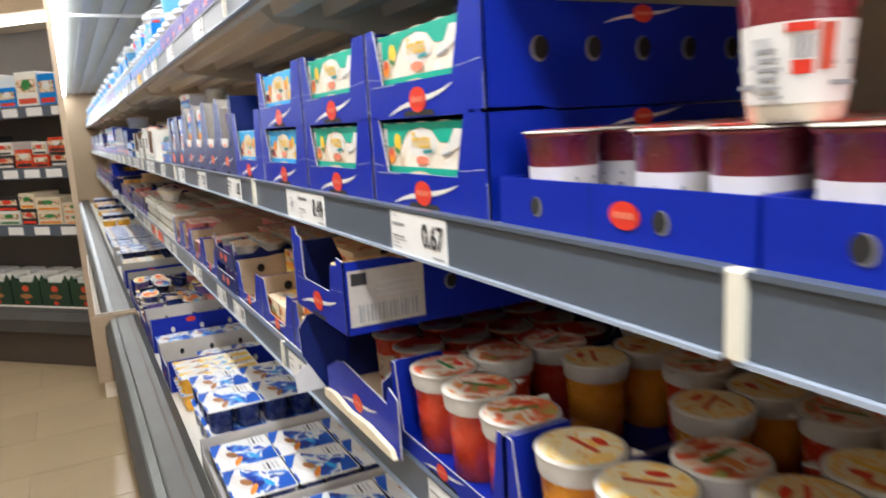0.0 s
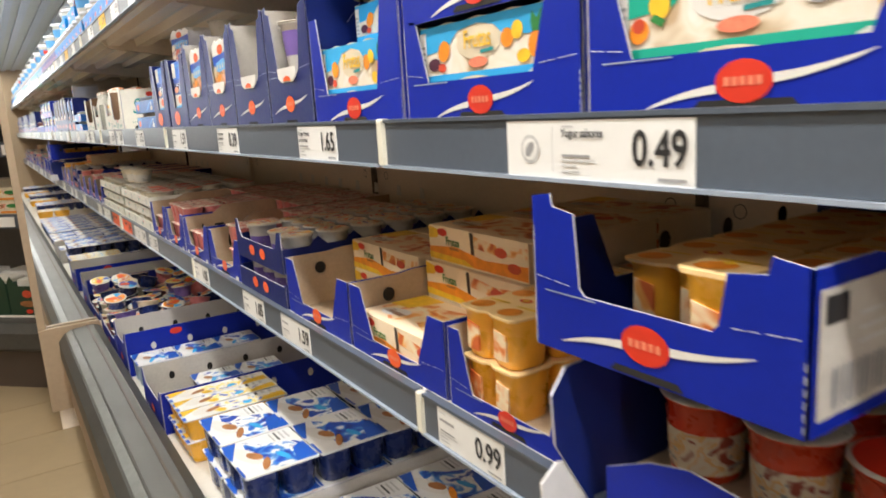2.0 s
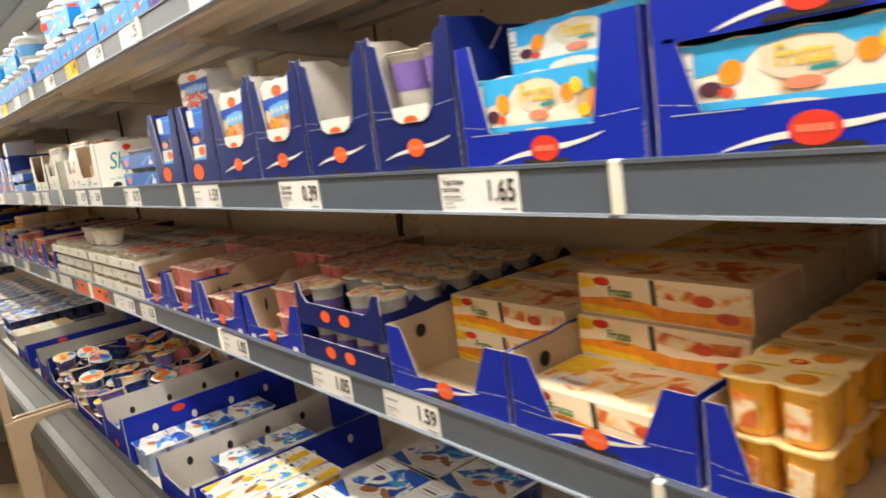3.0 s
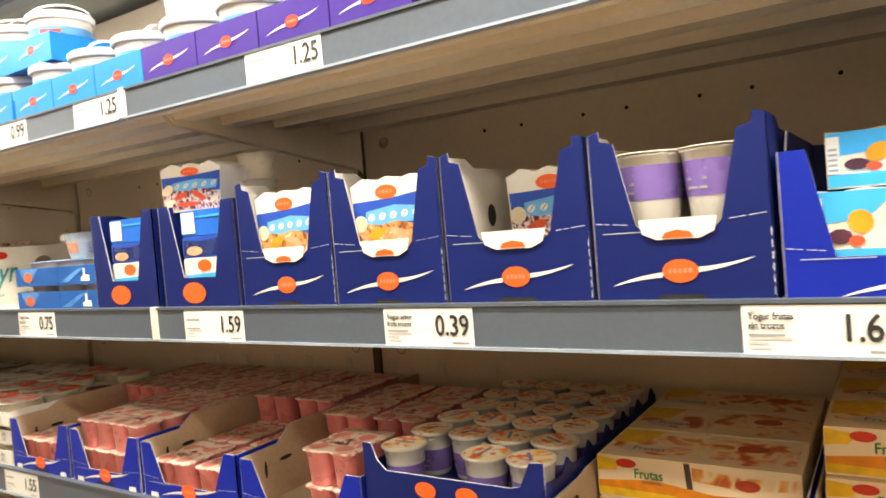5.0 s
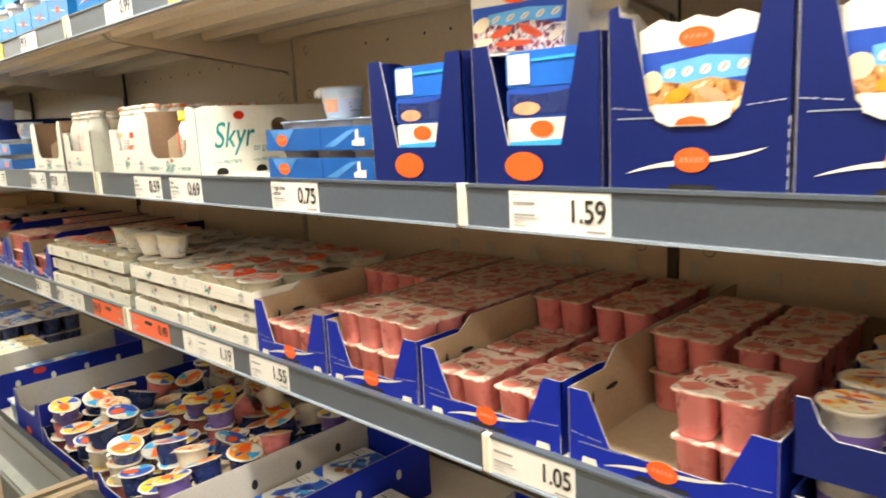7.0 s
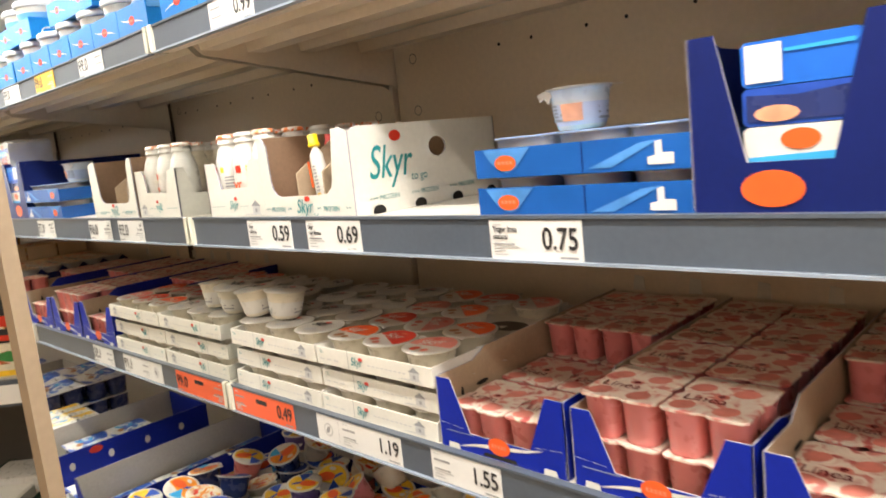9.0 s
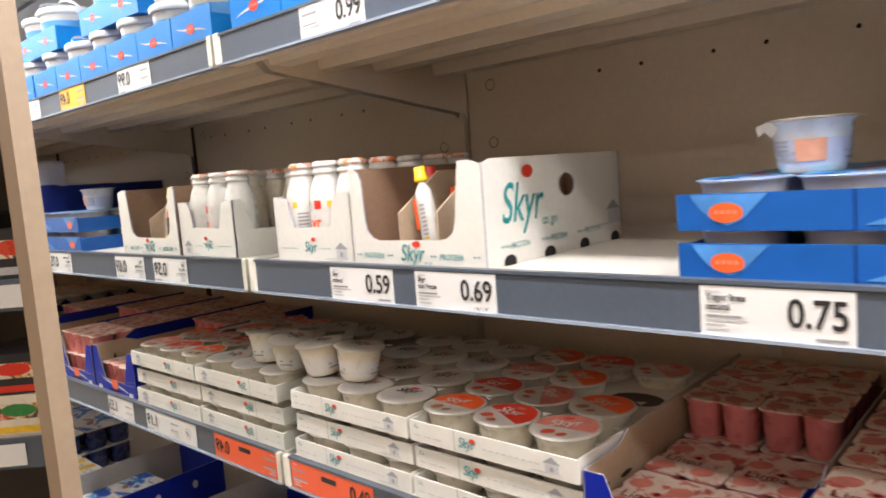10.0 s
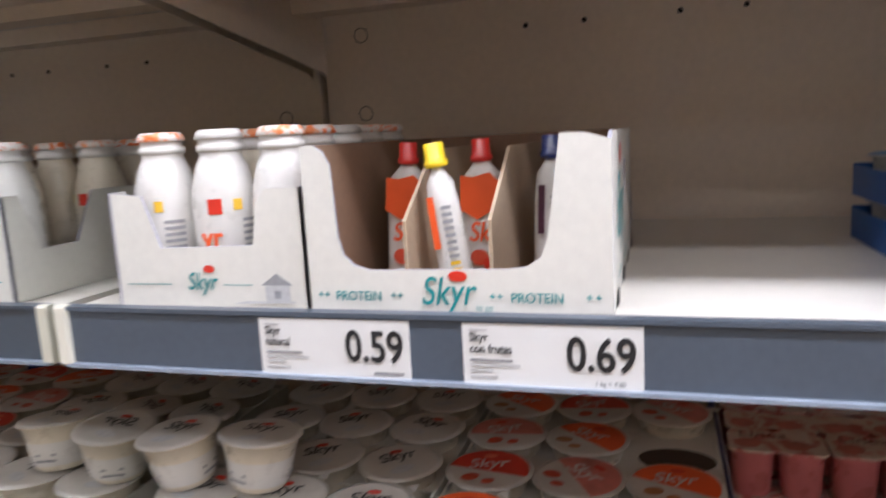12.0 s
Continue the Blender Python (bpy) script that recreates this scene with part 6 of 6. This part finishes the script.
def deck_box(name, label, y0, wd, d, h, outer, inner, holes=True, walls=2):
    """A deep cardboard tray on the deck; its near and far walls have oval hand holes."""
    root = thing(name, label, "carton", "deck cartons", at_shelf(XD, y0, ZD))
    t = 0.003
    part("front_panel", Build().slab([(0, 0), (wd, 0), (wd, h), (wd - 0.02, h), (wd - 0.05, h * 0.7), (0.05, h * 0.7), (0.02, h), (0, h)], "xz", 0, t, outer, inner, EDGE), root)
    for x0 in (0.0, wd - t)[2 - walls:]:
        part("side_panel", Build().slab([(t, 0), (d, 0), (d, h), (t, h)], "yz", x0, x0 + t, inner if x0 else outer, outer if x0 else inner, EDGE), root)
    part("back_panel", Build().box(0, d, 0, wd, d + t, h, outer), root)
    part("carton_floor", Build().box(t, t, 0, wd - t, d, t, inner), root)
    b = Build()
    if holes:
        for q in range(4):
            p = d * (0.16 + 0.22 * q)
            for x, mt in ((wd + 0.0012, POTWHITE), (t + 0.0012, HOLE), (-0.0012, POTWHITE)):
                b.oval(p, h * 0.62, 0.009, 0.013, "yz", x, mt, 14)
        b.oval(d * 0.30, h * 0.86, 0.022, 0.012, "yz", wd + 0.0014, RED, 18)
        b.oval(d * 0.30, h * 0.86, 0.022, 0.012, "yz", -0.0014, RED, 18)
        b.oval(wd * 0.5, h * 0.3, 0.024, 0.013, "xz", -0.0012, ORANGE, 18)
    if b.f:
        part("print", b, root)
    return root


MILK = mat("milk_white_print", (0.74, 0.74, 0.74), 0.35, 0.10, 30)
SPLASH = mat("bright_blue_print", (0.01, 0.09, 0.48), 0.35, 0.2, 25)


def dessert_pack(label, w, l, h, m, accent, dark):
    """A two by two pack of dark pots with a picture lid: blue field, white swirl, brown dessert."""
    root = thing("dessert_pack", label, "dessert pack", "dessert packs", m)
    s, e = w / 2, l / 2
    b = Build()
    b.lathe([(0.38, 0), (0.41, 0.004), (0.46, h * 0.88), (0.485, h * 0.93), (0.485, h * 0.96)], dark, n=16, sx=s, sy=e, square=3.4)
    me = b.mesh("pot")
    for i in range(2):
        for j in range(2):
            part("pot", me, root, m=pose(s * (i + 0.5), e * (j + 0.5), 0))
    b = Build()
    b.slab([(0.004, 0), (w - 0.004, 0), (w, 0.004), (w, l - 0.004), (w - 0.004, l), (0.004, l), (0, l - 0.004), (0, 0.004)], "xy", h * 0.955, h, MILK)
    lid_part = part("lid", b, root)
    b = Build()
    z = h + 0.0006
    b.flat([(w * 0.04, l * 0.30), (w * 0.55, l * 0.22), (w * 0.96, l * 0.4), (w * 0.96, l * 0.95), (w * 0.45, l * 0.95), (w * 0.3, l * 0.6)], "xy", z, BUSYSTRIPE if accent is FRUITYELLOW else BUSYBLUE)
    b.oval(w * 0.45, l * 0.22, w * 0.3, l * 0.12, "xy", z + 0.0004, WHITE, 16, 0.3)
    b.oval(w * 0.52, l * 0.30, w * 0.13, l * 0.08, "xy", z + 0.0008, BROWNPRINT, 12, 0.4)
    b.oval(w * 0.70, l * 0.62, w * 0.14, l * 0.05, "xy", z + 0.0008, SKY, 12, 0.3)
    b.flat([(w * 0.02, l * 0.02), (w * 0.5, l * 0.02), (w * 0.3, l * 0.10), (w * 0.02, l * 0.22)], "xy", z + 0.0006, FRUITYELLOW if accent is FRUITYELLOW else SPLASH)
    b.flat([(w * 0.60, l * 0.80), (w * 0.97, l * 0.70), (w * 0.97, l * 0.98), (w * 0.5, l * 0.98)], "xy", z + 0.0006, FRUITYELLOW if accent is FRUITYELLOW else SPLASH)
    for q in (0.15, 0.65):
        b.flat([(w * q, -0.0008), (w * (q + 0.3), -0.0008), (w * (q + 0.3), l * 0.03), (w * q, l * 0.03)], "xy", z + 0.0004, SPLASH)
    b.oval(w * 0.78, l * 0.36, w * 0.16, l * 0.05, "xy", z + 0.001, accent, 12, -0.4)
    for q in range(4):
        b.flat([(w * 0.06, l * (0.66 + 0.07 * q)), (w * 0.3, l * (0.66 + 0.07 * q)), (w * 0.3, l * (0.69 + 0.07 * q)), (w * 0.06, l * (0.69 + 0.07 * q))], "xy", z + 0.0004, INK if q == 1 else PALEINK)
    part("lid_print", b, lid_part)
    return root


def spread(label, y_from, y_to, x_from, x_to, z, layers, size, accent, dark):
    """Rows of dessert packs laid flat over a stretch of the deck."""
    w, l, h = size
    proto = None
    ny, nx = int((y_from - y_to) / (w + 0.004)), int((x_to - x_from) / (l + 0.004))
    for lay in range(layers):
        for j in range(nx):
            for i in range(ny):
                m = at_shelf(x_from + j * (l + 0.004), y_from - i * (w + 0.004) - 0.002, z + lay * (h + 0.001), turn=random.uniform(-1.5, 1.5))
                if proto is None:
                    proto = dessert_pack(label, w, l, h, m, accent, dark)
                else:
                    copy_thing(proto, m)


# assorted little fruit pots heaped in a blue carton
deck_box("fruit_pot_carton", "deep blue carton heaped with assorted fruit yoghurt pots", -0.004, 0.405, 0.58, 0.090, BLUE, NAVY, walls=1)
STYLES = [(BUSYFRUIT, FRUITORANGE, FRUITORANGE, ROYAL), (BUSYFRUIT, FRUITYELLOW, ORANGE, ORANGE), (BUSYLID, FRUITRED, RED, FRUITORANGE), (BUSYFRUIT, ROYAL, FRUITORANGE, FRUITORANGE), (BUSYFRUIT, ROYAL, ORANGE, ORANGE)]
BODIES = [POTNAVY, POTPURPLE, POTIVORY, POTNAVY, POTPINK]
protos = {}
for lay in range(2 + 1):
    for j in range(6):
        for i in range(4):
            if lay == 2 and random.random() < 0.38:
                continue
            s = random.randrange(5)
            m = at_shelf(XD + 0.055 + 0.092 * j + random.uniform(-0.008, 0.008), -0.004 - 0.053 - 0.098 * i + random.uniform(-0.008, 0.008), ZD + 0.006 + 0.050 * lay, turn=random.uniform(0, 360)) @ pose(0, 0, 0, random.uniform(-9, 9) * lay * (2 if j > 3 else 1), random.uniform(-9, 9) * lay * (2 if j > 3 else 1), 0)
            if s not in protos:
                protos[s] = cup("fruit_pot", "colourful fruit yoghurt pot in a heaped carton", 0.043, 0.032, 0.058, BODIES[s], STYLES[s], None, m, POTWHITE)
            else:
                copy_thing(protos[s], m)

deck_box("dessert_carton", "deep carton, blue outside and grey inside, with oval holes", -0.418, 0.245, 0.58, 0.158, BLUE, GREYCARD)
spread("blue and white dessert pack lying in a deep carton", -0.424, -0.655, XD + 0.01, 0.46, ZD + 0.004, 1, (0.108, 0.18, 0.066), BROWNPRINT, POTNAVY)
spread("pale blue and white dessert pack on the deck", -0.668, -0.955, XD + 0.01, 0.46, ZD + 0.001, 1, (0.145, 0.14, 0.080), SKY, mat("pale_blue_pot", (0.35, 0.45, 0.6), 0.3))
deck_box("grey_carton", "open grey cardboard carton, half empty", -0.965, 0.285, 0.55, 0.125, BLUE, GREYCARD)
spread("dessert pack at the bottom of a grey carton", -0.972, -1.24, XD + 0.14, 0.44, ZD + 0.004, 1, (0.130, 0.14, 0.06), SKY, POTNAVY)
spread("yellow and blue striped dessert pack lying flat", -1.258, -1.56, XD + 0.012, 0.46, ZD + 0.001, 2, (0.073, 0.28, 0.060), FRUITYELLOW, POTYELLOW)
spread("blue and white chocolate dessert pack stacked in two layers", -1.572, -1.95, XD + 0.03, 0.46, ZD + 0.001, 2, (0.182, 0.165, 0.076), BROWNPRINT, POTNAVY)
deck_box("grey_carton", "open grey cardboard carton with a few dessert packs", -1.966, 0.46, 0.55, 0.09, GREYCARD, GREYCARD, False)
spread("blue and white dessert pack in a grey carton", -1.975, -2.42, XD + 0.02, 0.42, ZD + 0.004, 1, (0.182, 0.165, 0.060), FRUITORANGE, POTNAVY)
spread("blue and white dessert pack on the deck", -2.44, -3.05, XD + 0.01, 0.44, ZD + 0.001, 1, (0.182, 0.165, 0.076), SKY, POTNAVY)
spread("blue and white dessert pack on the deck", -3.06, -4.2, XD + 0.01, 0.44, ZD + 0.001, 1, (0.182, 0.165, 0.076), FRUITORANGE, POTNAVY)

# ---- upper shelf ----
TUBLID = mat("tub_lid_white", (0.72, 0.75, 0.80), 0.3, 0.06, coat=0.2)


def tub(m, label):
    root = thing("yoghurt_tub", label, "yoghurt tub", "big yoghurt tubs", m)
    b = Build().lathe([(0.048, 0), (0.052, 0.004), (0.060, 0.088), (0.062, 0.092)], POTWHITE, n=24)
    part("tub", b, root)
    b = Build().lathe([(0.0545, 0.030), (0.0595, 0.072)], mat("tub_blue_band", (0.10, 0.33, 0.66), 0.4), n=24, cap=False)
    b.add([(0.062 * math.cos(a), 0.062 * math.sin(a), z) for a in (-1.9, -1.24) for z in (0.042, 0.066)], [(0, 2, 3, 1)], RED)
    part("band", b, root)
    b = Build().lathe([(0.063, 0.088), (0.066, 0.090), (0.066, 0.100), (0.062, 0.104), (0.056, 0.103), (0.03, 0.103)], TUBLID, n=24)
    part("lid", b, root)
    b = Build()
    n = 10
    for i in range(n):
        a0, a1 = math.pi * i / n, math.pi * (i + 1) / n
        p = [(0.062 * math.cos(a), -0.004 - 0.02 * math.sin(a), 0.100 + 0.022 * math.sin(a)) for a in (a0, a1)]
        b.add([p[0], p[1], (p[1][0], p[1][1] + 0.003, p[1][2] + 0.005), (p[0][0], p[0][1] + 0.003, p[0][2] + 0.005)], [(0, 1, 2, 3)], TUBLID)
    part("handle", b, root)
    return root


protos = {}
boxn = None
y = -0.02
k = 0
while y > -8.4:
    if k % 7 == 6:
        y -= 0.01
    m = at_shelf(XU, y, ZU)
    violet = -2.3 < y < -1.28
    key = "v" if violet else "c"
    if key not in protos:
        root = thing("tub_carton", ("violet" if violet else "sky blue") + " low cardboard tray with a red oval, holding white tubs", "carton", "tub cartons", m)
        mt = VIOLET if violet else CYAN
        part("front_panel", Build().box(0, 0, 0, 0.138, 0.003, 0.066, mt), root)
        part("side_panel", Build().box(0, 0.003, 0, 0.003, 0.42, 0.05, mt), root)
        part("side_panel", Build().box(0.135, 0.003, 0, 0.138, 0.42, 0.05, mt), root)
        part("carton_floor", Build().box(0.003, 0.003, 0, 0.135, 0.42, 0.003, mt), root)
        b = Build()
        logo(b, 0.069, 0.034, 0.105, m=RED)
        part("print", b, root)
        protos[key] = root
    else:
        copy_thing(protos[key], m)
    for j in range(2):
        for lay in range(1 + (k % 4 == 1 and j == 0)):
            tm = at_shelf(XU + 0.070 + 0.128 * j, y - 0.069, ZU + 0.004 + 0.106 * lay, turn=17 * k)
            if "t" not in protos:
                protos["t"] = tub(tm, "white plastic yoghurt tub with a blue band and a lid")
            else:
                copy_thing(protos["t"], tm)
    y -= 0.1405
    k += 1
for y0 in (-0.30, -0.72):
    root = thing("tub_carton", "sky blue cardboard tray stacked on tubs, holding more tubs", "carton", "tub cartons", at_shelf(XU + 0.012, y0, ZU + 0.1085))
    part("front_panel", Build().box(0, 0, 0, 0.28, 0.003, 0.055, CYAN), root)
    part("side_panel", Build().box(0, 0.003, 0, 0.003, 0.26, 0.055, CYAN), root)
    part("side_panel", Build().box(0.277, 0.003, 0, 0.28, 0.26, 0.055, CYAN), root)
    part("carton_floor", Build().box(0.003, 0.003, 0, 0.277, 0.26, 0.003, CYAN), root)
    b = Build()
    logo(b, 0.07, 0.03, 0.10)
    logo(b, 0.21, 0.03, 0.10)
    part("print", b, root)
    for i in range(2):
        copy_thing(protos["t"], at_shelf(XU + 0.080, y0 - 0.072 - 0.135 * i, ZU + 0.1125, turn=40 * i))

# ---- the same goods go on along the chiller behind the start ----
goods = [o for o in scene.collection.objects if o.parent is None and o.type == "EMPTY" and -2.46 < o.matrix_basis.translation.y < -1.25 and 0.4 < o.matrix_basis.translation.z < 1.5]
for k in (-3.1, -4.4, -5.7):
    for o in goods:
        copy_thing(o, pose(0, k, 0) @ o.matrix_basis)

# ---- the chiller beyond the end panel, set at an angle ----
FM = pose(-0.30, 0.55, 0, 0, 0, 135)


def far_pose(u, d, z):
    """u runs along the front away from the end panel, d into the cabinet."""
    return FM @ pose(u, -d, z)


far = thing("angled_chiller", "open chiller at an angle beyond the end panel, with grey shelves", "chiller", m=FM)
U0, U1 = -0.45, 3.2
part("plinth", Build().box(U0, -0.5, 0, U1, -0.03, 0.205, KICKDARK), far)
part("bumper", Build().slab([(0.0, 0.20), (0.025, 0.22), (0.03, 0.30), (0.0, 0.345), (-0.08, 0.35), (-0.08, 0.20)], "yz", U0, U1, BUMPER), far)
part("deck", Build().box(U0, -0.6, 0.33, U1, -0.08, 0.36, PLATE), far)
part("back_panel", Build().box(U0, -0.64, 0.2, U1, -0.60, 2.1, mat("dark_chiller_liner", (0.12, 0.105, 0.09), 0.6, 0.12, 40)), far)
part("canopy", Build().box(U0, -0.64, 2.10, U1, -0.02, 2.35, WALL), far)
part("lamp_tube", Build().box(U0, -0.16, 2.06, U1, -0.10, 2.09, LAMPGLOW), far)
for z in (0.86, 1.215, 1.585):
    part("shelf", Build().box(U0, -0.60, z - 0.03, U1, -0.16, z, PLATE), far)
    part("price_rail", Build().box(U0, -0.16, z - 0.068, U1, -0.15, z + 0.002, RAIL), far)
for z, step in ((0.86, 0.21), (1.215, 0.17), (1.585, 0.19)):
    u = U0 + 0.1
    while u < U1 - 0.2:
        root = thing("price_label", "small white paper price ticket on the far chiller", "price label", "price tickets", far_pose(u, 0.146, z - 0.060) @ pose(0, 0, 0, 0, 0, 180))
        part("ticket", Build().box(-0.06, 0, 0, 0.06, 0.0012, 0.05, PAPER), root)
        u += step


def far_pack(label, u, d, z, w, dp, h, mats, seed):
    root = thing("chilled_pack", label, "food pack", "far chiller packs", far_pose(u, d, z))
    part("box", Build().box(0, -dp, 0, w, 0, h, mats[0], 0.006), root)
    b = Build()
    b.flat([(w * 0.05, h * 0.40), (w * 0.95, h * 0.40), (w * 0.95, h * 0.78), (w * 0.05, h * 0.78)], "xz", 0.0008, BUSYFOOD)
    b.oval(w * 0.5, h * 0.62, w * 0.22, h * 0.16, "xz", 0.0014, mats[1], 14)
    b.flat([(w * 0.08, h * 0.06), (w * 0.92, h * 0.06), (w * 0.92, h * 0.22), (w * 0.08, h * 0.22)], "xz", 0.001, mats[2])
    part("print", b, root)


rnd = random.Random(4)
SETS = {1.588: [(WHITECARD, FRUITORANGE, LEAF), (WHITECARD, LEAF, FRUITRED), (CYAN, WHITE, RED), (WHITECARD, FRUITRED, FRUITORANGE)],
        1.218: [(INK, FRUITRED, WHITE), (POTRED, WHITE, INK), (POTNAVY, WHITE, SKY), (INK, POTRED, PALEINK), (WHITECARD, RED, INK)],
        0.863: [(POTIVORY, LEAF, FRUITYELLOW), (WHITECARD, LEAF, LEAF), (INK, RED, RED), (CREAMPRINT, LEAF, FRUITORANGE)]}
for z, sets in SETS.items():
    u = U0 + 0.05
    while u < U1 - 0.25:
        w = rnd.uniform(0.11, 0.20)
        h = rnd.uniform(0.06, 0.12) + (0.10 if z > 1.5 and rnd.random() < 0.7 else 0)
        for q in range(2 if h < 0.1 else 1):
            far_pack("printed chilled food pack on the far chiller shelf", u, 0.17, z + q * (h + 0.002), w, 0.2, h, rnd.choice(sets), 0)
        u += w + rnd.uniform(0.005, 0.03)
u = U0 + 0.04
while u < U1 - 0.3:
    root = thing("green_crate", "dark green cardboard crate with peaked sides on the far chiller deck", "crate", "green crates", far_pose(u, 0.085, 0.36))
    w = 0.22
    part("front_panel", Build().slab([(0, 0), (w, 0), (w, 0.17), (w - 0.02, 0.20), (w - 0.05, 0.15), (0.05, 0.15), (0.02, 0.20), (0, 0.17)], "xz", -0.003, 0, DARKGREEN), root)
    for x in (0, w - 0.004):
        part("side_panel", Build().box(x, -0.4, 0, x + 0.004, -0.003, 0.16, DARKGREEN), root)
    part("crate_floor", Build().box(0.004, -0.4, 0, w - 0.004, -0.003, 0.004, DARKGREEN), root)
    b = Build()
    b.oval(w * 0.5, 0.11, 0.028, 0.02, "xz", 0.0015, FRUITRED, 14)
    b.oval(w * 0.5, 0.06, 0.05, 0.016, "xz", 0.0015, BROWNPRINT, 14)
    b.oval(w * 0.5, 0.02, 0.02, 0.012, "xz", 0.0015, RED, 12)
    part("print", b, root)
    for q in range(2):
        cm = (CREAMPRINT, FRUITYELLOW, WHITE)
        far_pack("pale wrapped pack in a green crate", u + 0.03, 0.12 + 0.15 * q, 0.366 + 0.0, w - 0.06, 0.13, 0.17 + 0.01 * q, (POTWHITE, CREAMPRINT, FRUITYELLOW) if q else (WHITECARD, PALEINK, WHITE), 0)
    u += w + 0.012

# ---- floor tiles ----
TX, TY = 0.80, 0.40
tile_mesh = Build().slab([(0.0015, 0.0015), (TX - 0.0015, 0.0015), (TX - 0.0015, TY - 0.0015), (0.0015, TY - 0.0015)], "xy", -0.004, 0.0, TILE).mesh("tile")
for j in range(-14, 9):
    for i in range(-5, 2):
        t = part("tile", tile_mesh, floor, m=pose(-0.25 + TX * i + (TX / 2 if j % 2 else 0), 0.02 + TY * j, 0))
